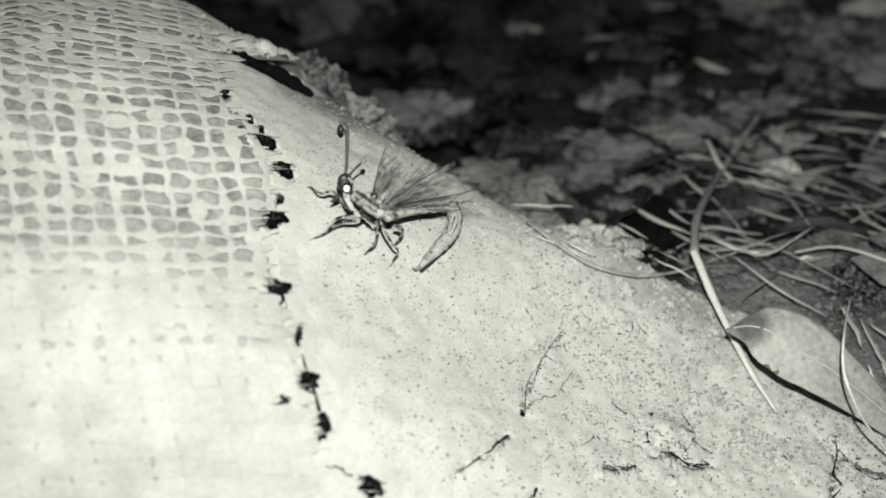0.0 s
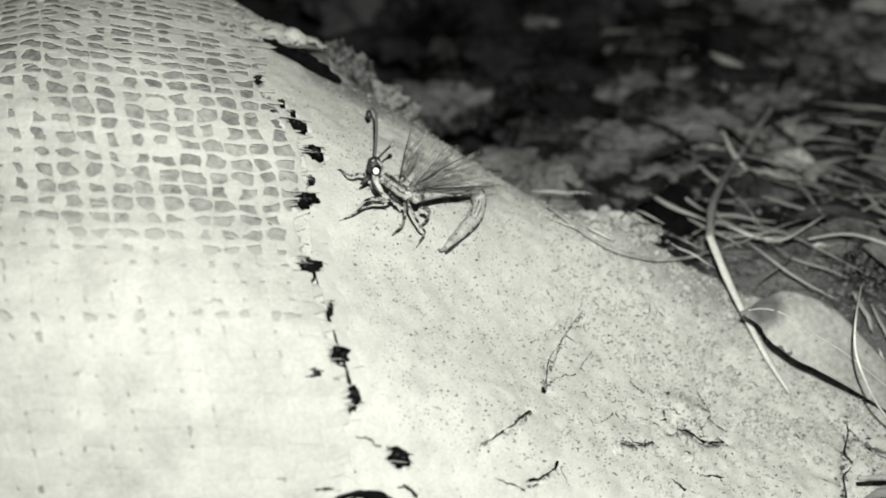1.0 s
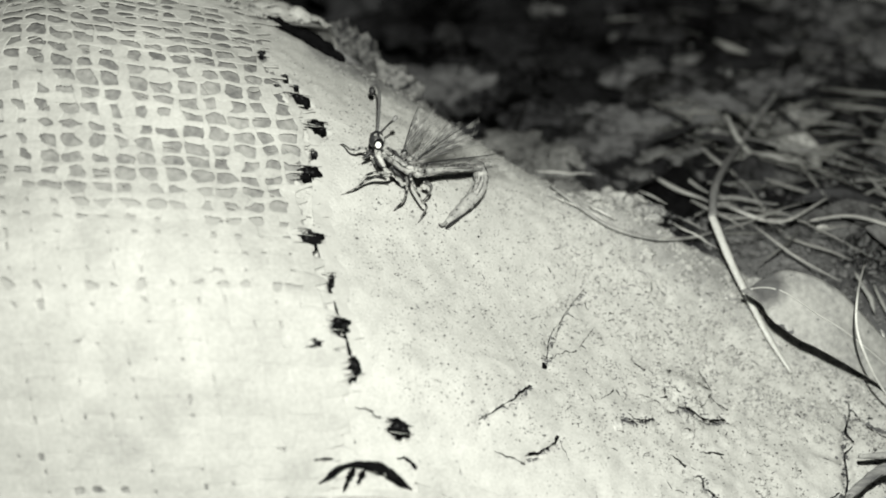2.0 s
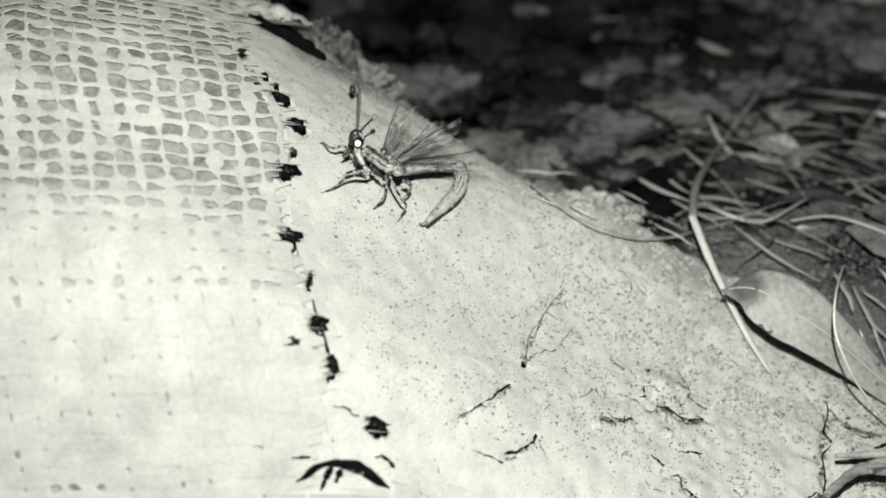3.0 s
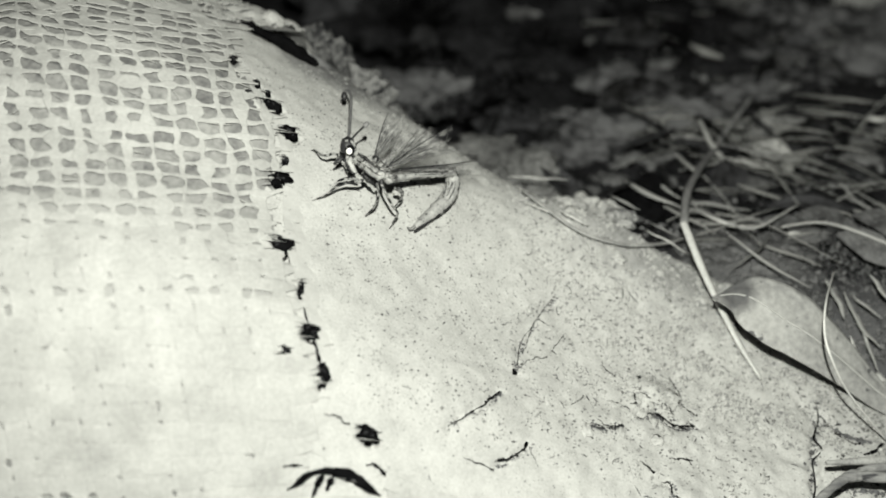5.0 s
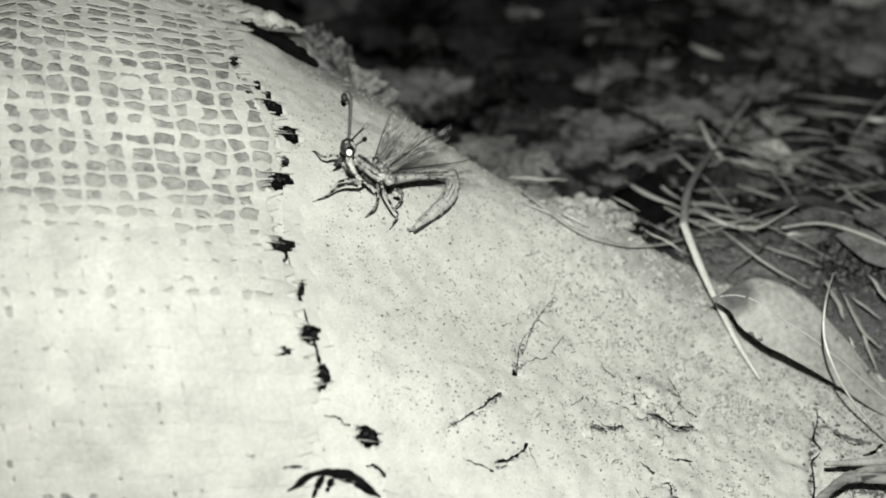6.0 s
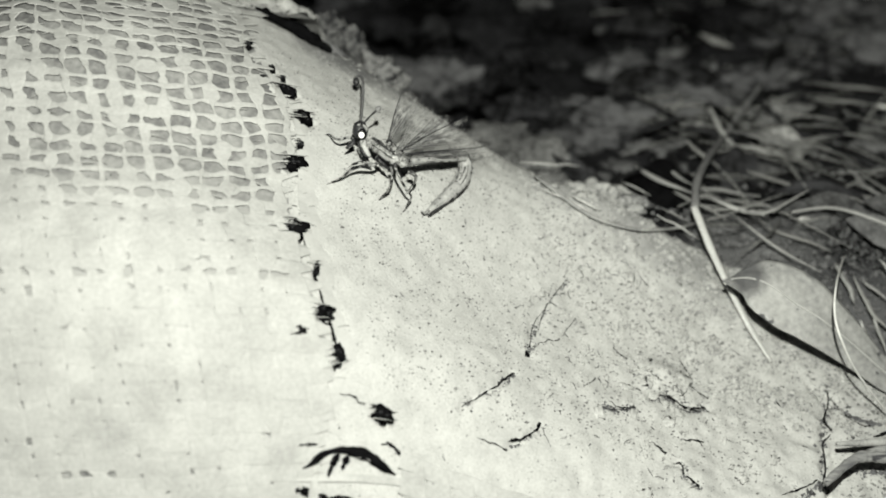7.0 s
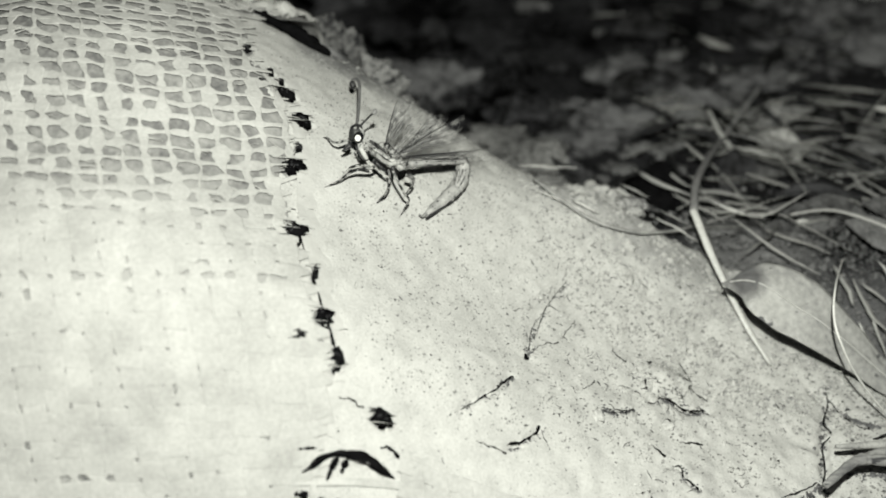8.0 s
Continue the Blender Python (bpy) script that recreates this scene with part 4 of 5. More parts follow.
def build_litter():
    """Straws, dead leaves and pebbles on the dark ground behind the heap."""
    rnd = random.Random(11)
    base = [tagged(part("litter_straw", tube(bmesh.new(), [(-n, 0, 0), (-n * 0.3, b, 0.3), (n * 0.4, b * 0.4, 0.5), (n, 0, 0)], [r * 0.7, r, r * 0.8, r * 0.3], 6, 12, 0.45, 0.4, k), mat),
                   "weathered grass straw in dark leaf litter", "straw", "litter straws")
            for k, (n, b, r, mat) in enumerate(((6, 0.2, 0.28, STRAW_DULL), (10, -0.5, 0.26, STRAW_DULL), (4, 0.2, 0.42, STRAW_DULL), (13, 0.8, 0.32, STRAW_DULL), (7, -0.3, 0.6, STRAW_DULL)))]
    spots = []
    for k in range(110):
        y = 186 + 150 * rnd.random() ** 1.4
        x = rnd.uniform(18 - (y - 186) * 0.45, 70 + (y - 186) * 0.55)
        if (y < 200 and x < 45) or x < 36 or (x < 48 and rnd.random() < 0.8):
            continue
        spots.append((x, y, rnd.gauss(-14, 22), rnd.uniform(-7, 7)))
    for k in range(55):
        y = 179 + 55 * rnd.random()
        spots.append((rnd.uniform(48, 112), y, rnd.gauss(-12, 30), rnd.uniform(-8, 8)))
    for k, (x, y, turn, tilt) in enumerate(spots):
        z = float(land(np.float64(x), np.float64(y))) + rnd.uniform(0.8, 4.5)
        m = pose(x * MM, y * MM, z * MM, 0, tilt, turn)
        if k < len(base):
            base[k].matrix_basis = m
        else:
            copy_thing(base[k % len(base)], m)
    # dead leaves
    shapes = []
    for k in range(3):
        bm, mid, rows = leaf_mesh([(-9, 0, 0), (-3, 0.6, 1.5), (4, -0.4, 1.2), (10, 0, 0)], [0.3, 3.6, 4.6 - k * 0.6, 3.2, 0.3], 0.8 - 0.5 * k, k + 5, 14, 4)
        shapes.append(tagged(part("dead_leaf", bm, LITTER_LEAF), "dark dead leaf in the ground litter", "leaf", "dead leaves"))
    for k in range(40):
        y = 192 + 140 * rnd.random()
        x = rnd.uniform(10 - (y - 192) * 0.45, 70 + (y - 192) * 0.5)
        if x < 45 and rnd.random() < 0.5:
            x += 50
        z = float(land(np.float64(x), np.float64(y))) + rnd.uniform(0.3, 3)
        m = pose(x * MM, y * MM, z * MM, rnd.uniform(-25, 25), rnd.uniform(-20, 20), rnd.uniform(0, 360))
        if k < 3:
            shapes[k].matrix_basis = m
        else:
            copy_thing(shapes[k % 3], m)
    for k, (x, y, z, turn, half) in enumerate(((86, 178, 2.5, -35, 3.4), (80, 187, 2.5, -10, 2.6), (92, 186, 2.0, -25, 3.0), (72, 187, 1.5, 0, 1.8), (99, 176, 2, -50, 3.2))):
        bm, mid, rows = leaf_mesh([(-7, 0, 0), (-2, 0.4, 0.9), (3, -0.3, 0.8), (7, 0, 0)], [0.3, half * 0.8, half, half * 0.6, 0.3], 0.5, k + 20, 14, 4)
        ob = tagged(part("curled_leaf", bm, STONE), "small pale curled dead leaf in litter", "leaf", "curled leaves")
        ob.matrix_basis = pose(x * MM, y * MM, z * MM, 20, 8, turn)
    stones = []
    for k in range(3):
        stones.append(tagged(part("pebble", blob(bmesh.new(), (0, 0, 0), (4.2, 1.9, 1.2), segs=22, rings=14, lumps=0.7, seed=k), STONE), "small rough grey pebble in the litter", "pebble", "pebbles"))
    for k in range(34):
        y = 182 + 130 * rnd.random()
        x = rnd.uniform(48 - (y - 182) * 0.6, 90 + (y - 182) * 0.4)
        if x < 30 and y < 200:
            x += 40
        z = float(land(np.float64(x), np.float64(y))) + 0.6
        m = pose(x * MM, y * MM, z * MM, 0, 0, rnd.gauss(-8, 16))
        if k < 3:
            stones[k].matrix_basis = m
        else:
            copy_thing(stones[k % 3], m)


# ---------------------------------------------------------------- the insect
def ins(u, v, d=0.0):
    """Insect space in mm, fitted to the camera's view: u across it along the body, v downwards, d away."""
    return (((u - 784) * (198 + d) + 94 * 198) / 2042, d, -((v - 441) * (198 + d) + 151 * 198) / 2042)


def build_insect():
    bug = tagged(new("winged_insect"), "long-bodied winged insect with clubbed antennae and curled abdomen", "insect")
    bug.matrix_basis = pose(-0.0091, 0.1611, 0.0339, -40, 0, 0)
    bm = blob(bmesh.new(), ins(621, 240, -0.2), (1.25, 1.3, 1.55), (0, 12, 0), lumps=0.2)
    head = part("head", bm, CHITIN_DARK, bug, "dark rounded head")
    part("eye", blob(bmesh.new(), ins(625, 248, -1.0), (0.95, 0.7, 1.05)), EYE, head)
    # The lamp's glint in the eye, painted as a white cap.
    part("eyeshine", blob(bmesh.new(), ins(624, 250, -1.58), (0.52, 0.22, 0.56)), SHINE, head, "white spot painted for the eye's glint")
    part("palp", tube(bmesh.new(), [ins(612, 262, -0.6), ins(604, 268, -0.8), ins(596, 273, -0.8)], [0.42, 0.34, 0.15], 7), CHITIN_DARK, head)
    long_one = part("antenna", tube(bmesh.new(), [ins(621, 233), ins(624, 214, 2.0), ins(626, 190, 5.0), ins(627, 165, 8.2), ins(626, 150, 11.0), ins(621, 143, 12.4), ins(614, 145, 13.4)], [0.26, 0.24, 0.26, 0.28, 0.28, 0.24, 0.2], 7, 30), STALK, head)
    part("antenna_club", blob(bmesh.new(), ins(615, 154, 14.0), (0.62, 0.5, 0.85), (0, -12, 0), lumps=0.2, seed=4), CHITIN_DARK, long_one, "dark knob at the bent tip")
    short_one = part("antenna", tube(bmesh.new(), [ins(627, 230, -0.1), ins(640, 216, -0.4), ins(651, 206, -0.8)], [0.2, 0.17, 0.2], 7, 14), CHITIN_DARK, head)
    part("antenna_club", blob(bmesh.new(), ins(654, 203, -0.8), (0.44, 0.4, 0.58), (0, 30, 0), lumps=0.15, seed=5), STALK, short_one, "dull knob at the tip")
    part("brow", tube(bmesh.new(), [ins(611, 240, -0.9), ins(617, 233, -1.1), ins(626, 232, -1.1), ins(633, 239, -0.9), ins(635, 248, -0.7)], [0.2, 0.26, 0.26, 0.24, 0.16], 6, 14), CHITIN_BANDED, head)
    part("mandible", tube(bmesh.new(), [ins(612, 258, -0.4), ins(606, 262, -0.7), ins(598, 263, -0.9)], [0.3, 0.24, 0.08], 6), CHITIN_DARK, head)
    # neck and thorax
    part("neck", tube(bmesh.new(), [ins(622, 256, 0.1), ins(626, 272, 0.3), ins(634, 288, 0.3)], [0.62, 0.55, 0.45], 9, 10, 1, 0.2, 3), CHITIN_PALE, bug)
    bm = tube(bmesh.new(), [ins(632, 264, 0.4), ins(652, 274, 0.4), ins(672, 287, 0.4), ins(690, 296, 0.4), ins(704, 299, 0.6)], [0.7, 1.2, 1.35, 1.15, 0.8], 16, 30, 0.8, 0.16, 7)
    part("thorax", bm, CHITIN_PALE, bug, "pale thorax with dark lines")
    part("thorax_stripe", tube(bmesh.new(), [ins(640, 254, -0.9), ins(655, 264, -1.35), ins(668, 276, -1.4)], [0.14, 0.27, 0.16], 7, 12, 1, 0.5, 2), CHITIN_DARK, bug)
    part("thorax_stripe", tube(bmesh.new(), [ins(645, 290, -1.0), ins(658, 300, -1.3), ins(670, 312, -1.0)], [0.4, 0.46, 0.22], 7, 12, 1, 0.5, 3), CHITIN_DARK, bug)
    part("thorax_stripe", tube(bmesh.new(), [ins(681, 300, -1.3), ins(681, 308, -1.3)], [0.35, 0.4], 7), CHITIN_DARK, bug)
    part("neck_line", tube(bmesh.new(), [ins(614, 262, -0.4), ins(620, 276, -0.5), ins(629, 288, -0.5), ins(637, 290, -0.4)], [0.12, 0.22, 0.2, 0.08], 6, 12, 1, 0.4, 5), CHITIN_DARK, bug)
    part("wing_root", blob(bmesh.new(), ins(670, 265, -0.6), (0.62, 0.4, 0.62), lumps=0.4, seed=3), CHITIN_DARK, bug, "dark knob at the wing's base")
    part("wing_root", blob(bmesh.new(), ins(671, 265, -0.95), (0.26, 0.16, 0.26), lumps=0.3, seed=5), CHITIN_PALE, bug)
    part("wing_root", blob(bmesh.new(), ins(688, 276, -0.4), (0.5, 0.3, 0.4), lumps=0.5, seed=6), CHITIN_BANDED, bug)
    # abdomen: straight run, then the curled end
    part("abdomen", tube(bmesh.new(), [ins(692, 298, 1.0), ins(712, 297, 2.8), ins(740, 294, 5.6), ins(770, 292, 8.6), ins(796, 290, 11.2), ins(806, 290, 12.0)], [0.95, 0.74, 0.64, 0.62, 0.72, 0.8], 12, 24, 0.9, 0.12, 6), CHITIN_PALE, bug, "pale abdomen")
    part("coxa", blob(bmesh.new(), ins(693, 301, -0.8), (0.85, 0.6, 0.6), (0, 25, 0), lumps=0.5, seed=8), CHITIN_PALE, bug, "pale rounded hip")
    for k, line in enumerate((
        [(640, 268), (658, 280), (676, 292), (700, 297), (740, 293), (790, 291)],
        [(668, 277), (684, 286), (704, 291), (745, 288), (800, 286)],
        [(636, 256), (650, 263), (664, 270), (672, 268)],
        [(626, 258), (620, 268), (626, 280), (632, 288)],
        [(650, 284), (662, 294), (674, 300)],
        [(700, 300), (715, 299), (760, 297), (795, 297)],
        [(676, 262), (684, 272), (694, 280), (706, 284)],
        [(660, 262), (668, 268), (666, 274)],
    )):
        pts = [ins(u, v, float(np.interp(u, [685, 700, 740, 812], [-1.05, 1.2, 4.9, 10.8]))) for u, v in line]
        part("body_line", tube(bmesh.new(), pts, [0.04, 0.10, 0.06, 0.10, 0.04], 5, 18, 1, 0.7, k), CHITIN_DARK if k % 2 == 0 else CHITIN_BANDED, bug)
    tail = new("abdomen_end")
    tail.parent = bug
    tagged(tail, "curled pale end of the abdomen")
    hinge = Vector(ins(806, 294, 13.0)) * MM
    tail.location = hinge
    segs = [(803, 281), (806, 296), (807, 312), (801, 331), (789, 347), (770, 365), (754, 379), (742, 391)]
    deep = [12.4, 12.9, 13.2, 12.8, 11.6, 9.9, 8.6, 7.8]
    sub = Matrix.Translation(-hinge)
    bm = tube(bmesh.new(), [ins(u, v, d) for (u, v), d in zip(segs, deep)], [0.55, 1.18, 1.38, 1.42, 1.34, 1.10, 0.74, 0.38], 14, 56, 0.85, 0.12, 9)
    for v in bm.verts:
        v.co += v.co.normalized() * (0.16 * MM * noise.noise(v.co * 700))
    bmesh.ops.transform(bm, matrix=sub, verts=bm.verts)
    part("tail", bm, CHITIN_PALE, tail)
    # A dark edge line; its lower run stands in for shadow under the tail.
    edge = [(811, 281), (817, 297), (819, 311), (813, 331), (800, 351), (779, 369), (760, 384), (744, 396)]
    bm = tube(bmesh.new(), [ins(u, v, d - 0.2) for (u, v), d in zip(edge, deep)], [0.10, 0.16, 0.2, 0.2, 0.22, 0.22, 0.26, 0.2], 7, 40, 1, 0.5, 4)
    bmesh.ops.transform(bm, matrix=sub, verts=bm.verts)
    part("tail_stripe", bm, CHITIN_DARK, tail, "dark stripe and painted lower shade edge on the curled abdomen")
    for k, line in enumerate((
        [(798, 284), (800, 300), (800, 316), (795, 331)], [(806, 288), (807, 306), (802, 322), (793, 339), (780, 352)],
        [(793, 336), (783, 350), (768, 360)], [(796, 326), (786, 343), (776, 352)], [(772, 360), (757, 370), (747, 382)], [(812, 302), (811, 318), (803, 334), (792, 350), (776, 364)],
        [(764, 366), (752, 378), (744, 386)], [(797, 296), (796, 318), (788, 336)],
    )):
        bm = tube(bmesh.new(), [ins(u, v, float(np.interp(v, [281, 312, 348, 391], [11.6, 12.2, 10.7, 7.4]))) for u, v in line], [0.03, 0.11, 0.08, 0.03], 5, 16, 1, 0.8, k)
        bmesh.ops.transform(bm, matrix=sub, verts=bm.verts)
        part("tail_line", bm, CHITIN_DARK if k % 2 else CHITIN_BANDED, tail)
    for d in (-0.4, 0.4):
        bm = tube(bmesh.new(), [ins(745, 387, d + 8.0), ins(737, 392, d * 1.3 + 7.6), ins(731, 389 + 3 * d, d * 1.5 + 7.6)], [0.32, 0.26, 0.08], 6)
        bmesh.ops.transform(bm, matrix=sub, verts=bm.verts)
        part("clasper", bm, CHITIN_BANDED, tail)

    # fine hairs over the thorax and the wing roots
    rnd = random.Random(71)
    bm = bmesh.new()
    for k in range(150):
        u = rnd.uniform(632, 712)
        v = float(np.interp(u, [636, 708], [262, 296])) + rnd.gauss(0, 7)
        d = rnd.uniform(-1.4, -0.7)
        a, n = rnd.uniform(0, 2 * math.pi), rnd.uniform(3, 9)
        pts = [ins(u + n * q * math.cos(a) + rnd.uniform(-1, 1), v + n * q * math.sin(a) + rnd.uniform(-1, 1), d - 0.4 * q) for q in (0, 0.5, 1)]
        tube(bm, pts, [0.06, 0.05, 0.02], 4, 4)
    tagged(part("thorax_hair", bm, CHITIN_BANDED, bug, "fine dark and pale hairs"), kind="stuff")

    def leg(pts, radii, mat=CHITIN_BANDED):
        radii = [0.53 * r for r in radii]
        root = part("leg", tube(bmesh.new(), pts[:3], radii[:3], 8, 10), mat, bug)
        part("shin", tube(bmesh.new(), pts[2:], radii[2:], 7, 12), mat, root)

    leg([ins(606, 258, 0), ins(596, 254, -0.3), ins(585, 258, -0.4), ins(574, 257, 1.2), ins(564, 249, 3.4), ins(557, 249, 5.0)], [0.5, 0.55, 0.42, 0.35, 0.25, 0.16])
    leg([ins(652, 298, -0.8), ins(640, 304, -1.2), ins(618, 306, -1.0), ins(602, 313, -0.6), ins(583, 327, 0), ins(558, 338, 0.6)], [0.42, 0.62, 0.56, 0.42, 0.3, 0.14])
    leg([ins(640, 300, 0.6), ins(622, 298, 1.0), ins(606, 302, 1.2), ins(596, 312, 1.4), ins(585, 325, 1.8), ins(572, 334, 2.4)], [0.4, 0.5, 0.45, 0.35, 0.3, 0.15])
    leg([ins(672, 306, -0.6), ins(676, 318, -0.8), ins(674, 335, 0.2), ins(668, 350, 2.4), ins(658, 360, 4.0), ins(652, 367, 5.0)], [0.5, 0.5, 0.45, 0.4, 0.36, 0.2])
    leg([ins(680, 306, -1.0), ins(688, 324, -1.2), ins(702, 350, 0.4), ins(710, 360, 2.4), ins(703, 374, 4.6), ins(695, 388, 6.4)], [0.45, 0.42, 0.42, 0.36, 0.3, 0.16])
    leg([ins(704, 316, 0.6), ins(712, 318, 0.9), ins(718, 324, 1.4), ins(716, 334, 3.6), ins(708, 345, 5.4), ins(702, 352, 7)], [0.6, 0.8, 0.6, 0.4, 0.3, 0.15])

    def wing(root, start, stop, lengths, depth, veins, seed, skin=WING, front=0.12):
        """A fan of thin skin between veins, from angle start to stop in degrees, hinged at root; its front edge is a stout vein."""
        w = new("wing")
        w.parent = bug
        w.location = Vector(root) * MM
        n, rings = veins * 3, 12
        bm = bmesh.new()
        uv = bm.loops.layers.uv.new("along")
        grid = []
        for i in range(n + 1):
            s = i / n
            a = radians(start + (stop - start) * s)
            length = float(np.interp(s, np.linspace(0, 1, len(lengths)), lengths)) * (1 + 0.07 * noise.noise((i * 0.5, seed * 3.1, 0)))
            row = []
            for k in range(rings + 1):
                q = 0.04 + 0.96 * k / rings
                bow = 0.10 * math.sin(3.0 * q + seed) * q
                d = depth * q + 0.10 * q * math.cos(i * math.pi / 2) + 0.35 * q * q * noise.noise((s * 4, q * 2, seed))
                row.append(Vector((length * q * math.cos(a + bow * 0.4), d, length * q * math.sin(a + bow * 0.4))))
            grid.append(row)
        vs = [[bm.verts.new(p * MM) for p in row] for row in grid]
        for i in range(n):
            for k in range(rings):
                f = bm.faces.new((vs[i][k], vs[i][k + 1], vs[i + 1][k + 1], vs[i + 1][k]))
                for loop, (p, q) in zip(f.loops, ((i, k), (i, k + 1), (i + 1, k + 1), (i + 1, k))):
                    loop[uv].uv = (p / n * abs(start - stop) / 30 + seed * 3, q / rings)
        part("membrane", bm, skin, w, "clear veined wing skin")
        for i in range(0, n + 1, 2):
            stout = i == 0
            r = front if stout else 0.028 + 0.03 * abs(noise.noise((i * 1.7, seed, 4)))
            reach = rings if stout or (i + seed) % 3 else rings - 3
            part("vein", tube(bmesh.new(), [tuple(p + Vector((0, -0.05, 0))) for p in grid[i][:reach + 1:2]], [r, r * 0.8, r * 0.4], 5, 10), CHITIN_DARK if stout or (i // 2 + seed) % 3 == 0 else VEIN, w)
        bm = bmesh.new()
        for k in range(3, rings):
            for i in range(0, n, 2):
                if (i * 7 + k * 5 + seed) % 3 == 0:
                    continue
                tube(bm, [tuple(grid[i][k]), tuple(grid[i + 1][k]), tuple(grid[min(i + 2, n)][k])], [0.025, 0.025], 4, 3)
        tagged(part("vein_net", bm, VEIN, w), kind="stuff")
        return w

    wings = [
        wing(ins(666, 268, 0.8), 76, 46, [9.4, 9.2, 9.8, 10.2, 8.2, 5.5], 3.0, 4, 1),
        wing(ins(690, 279, 0.2), 50, 34, [8.6, 10.4, 11.2, 11.6, 11.0], 5.0, 3, 4, WING, 0.06),
        wing(ins(688, 280, 0.0), 36, 16, [14.4, 14.0, 12.6, 12.0, 12.6, 11.6], 6.0, 4, 2),
        wing(ins(692, 285, -0.2), 11, 2, [15.2, 13.6, 12.6, 11.6], 12.0, 3, 3, WING, 0.15),
        wing(ins(684, 276, 1.4), 66, 20, [8.0, 9.8, 10.6, 11.4, 10.4, 8.0], 6.0, 5, 6, WING_FAINT, 0.04),
        wing(ins(700, 284, 1.6), 8, -3, [14.0, 16.5, 17.0, 15.5], 14.5, 4, 5, WING_PALE, 0.05),
    ]
    return bug, head, tail, hinge, wings


# ---------------------------------------------------------------- black strips for shade in the cracks, black shapes in the gaps
def on_heap(x, y, lift):
    return (x, y, max(heap_z(x, y), cloth_height(x, y) - 0.9) + lift)


def build_details():
    # Black strips stand in for the shade inside the soil's cracks.
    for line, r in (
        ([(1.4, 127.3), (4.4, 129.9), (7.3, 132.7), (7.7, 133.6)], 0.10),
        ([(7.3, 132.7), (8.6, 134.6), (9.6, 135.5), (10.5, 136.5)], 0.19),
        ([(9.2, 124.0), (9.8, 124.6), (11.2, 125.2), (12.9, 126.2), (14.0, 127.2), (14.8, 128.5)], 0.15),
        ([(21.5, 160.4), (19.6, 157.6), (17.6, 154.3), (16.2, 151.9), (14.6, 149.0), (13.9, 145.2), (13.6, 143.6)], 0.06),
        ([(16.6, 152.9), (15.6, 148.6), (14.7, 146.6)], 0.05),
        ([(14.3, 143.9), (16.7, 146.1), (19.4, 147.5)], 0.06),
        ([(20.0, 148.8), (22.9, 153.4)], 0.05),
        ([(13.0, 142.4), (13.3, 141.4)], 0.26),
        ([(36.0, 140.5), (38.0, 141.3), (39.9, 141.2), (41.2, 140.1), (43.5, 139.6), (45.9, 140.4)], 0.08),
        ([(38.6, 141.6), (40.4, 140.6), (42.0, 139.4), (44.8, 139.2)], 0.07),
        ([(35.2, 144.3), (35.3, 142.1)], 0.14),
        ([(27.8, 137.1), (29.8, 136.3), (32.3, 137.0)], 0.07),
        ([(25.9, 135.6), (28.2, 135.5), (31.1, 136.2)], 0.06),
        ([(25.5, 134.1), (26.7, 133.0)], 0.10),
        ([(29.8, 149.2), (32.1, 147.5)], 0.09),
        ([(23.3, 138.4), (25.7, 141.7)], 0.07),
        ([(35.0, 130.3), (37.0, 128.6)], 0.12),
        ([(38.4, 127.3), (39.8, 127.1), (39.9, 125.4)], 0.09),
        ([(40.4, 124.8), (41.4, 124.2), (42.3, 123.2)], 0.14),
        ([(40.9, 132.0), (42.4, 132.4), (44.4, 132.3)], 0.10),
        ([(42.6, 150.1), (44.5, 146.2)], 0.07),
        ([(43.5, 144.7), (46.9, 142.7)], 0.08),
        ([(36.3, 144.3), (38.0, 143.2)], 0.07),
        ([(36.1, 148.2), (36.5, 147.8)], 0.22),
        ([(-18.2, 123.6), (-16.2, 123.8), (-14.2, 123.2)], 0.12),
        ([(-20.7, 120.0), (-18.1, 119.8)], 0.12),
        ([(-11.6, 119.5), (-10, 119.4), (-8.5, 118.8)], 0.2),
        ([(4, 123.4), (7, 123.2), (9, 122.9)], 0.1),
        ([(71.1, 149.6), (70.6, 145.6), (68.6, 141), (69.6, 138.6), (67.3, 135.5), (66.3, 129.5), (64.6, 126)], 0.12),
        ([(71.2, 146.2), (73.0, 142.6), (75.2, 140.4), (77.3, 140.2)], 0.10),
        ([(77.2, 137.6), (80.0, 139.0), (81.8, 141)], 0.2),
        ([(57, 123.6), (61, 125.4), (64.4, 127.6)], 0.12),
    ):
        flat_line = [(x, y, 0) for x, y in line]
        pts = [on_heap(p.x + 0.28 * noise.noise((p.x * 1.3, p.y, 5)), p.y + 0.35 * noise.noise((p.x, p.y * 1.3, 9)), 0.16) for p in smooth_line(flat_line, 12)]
        strand("rootlet", pts, [0.5 * r, 1.3 * r, r, 1.6 * r], SHADE_BLACK, "thin black strip painted for shade in a soil crack", "root", wob=0.7, group="rootlets", n=40)
    rnd = random.Random(57)
    flakes = [tagged(part("soil_flake", blob(bmesh.new(), (0, 0, 0), (1.0, 0.75, 0.34), (0, 0, 0), 16, 10, 1.1, k + 60), FLAKE), "small crumbly flake of pale dry soil", "soil flake", "soil flakes") for k in range(5)]
    for k in range(90):
        x, y = 12 + 56 * rnd.random() ** 0.8, rnd.uniform(114, 168)
        size = 0.35 + 1.1 * rnd.random() ** 2.5
        if k % 5 == 0:
            x, y = rnd.gauss(38.5, 3.2), rnd.gauss(144.0, 2.0)
        elif k % 5 == 1:
            x = rnd.uniform(18, 66)
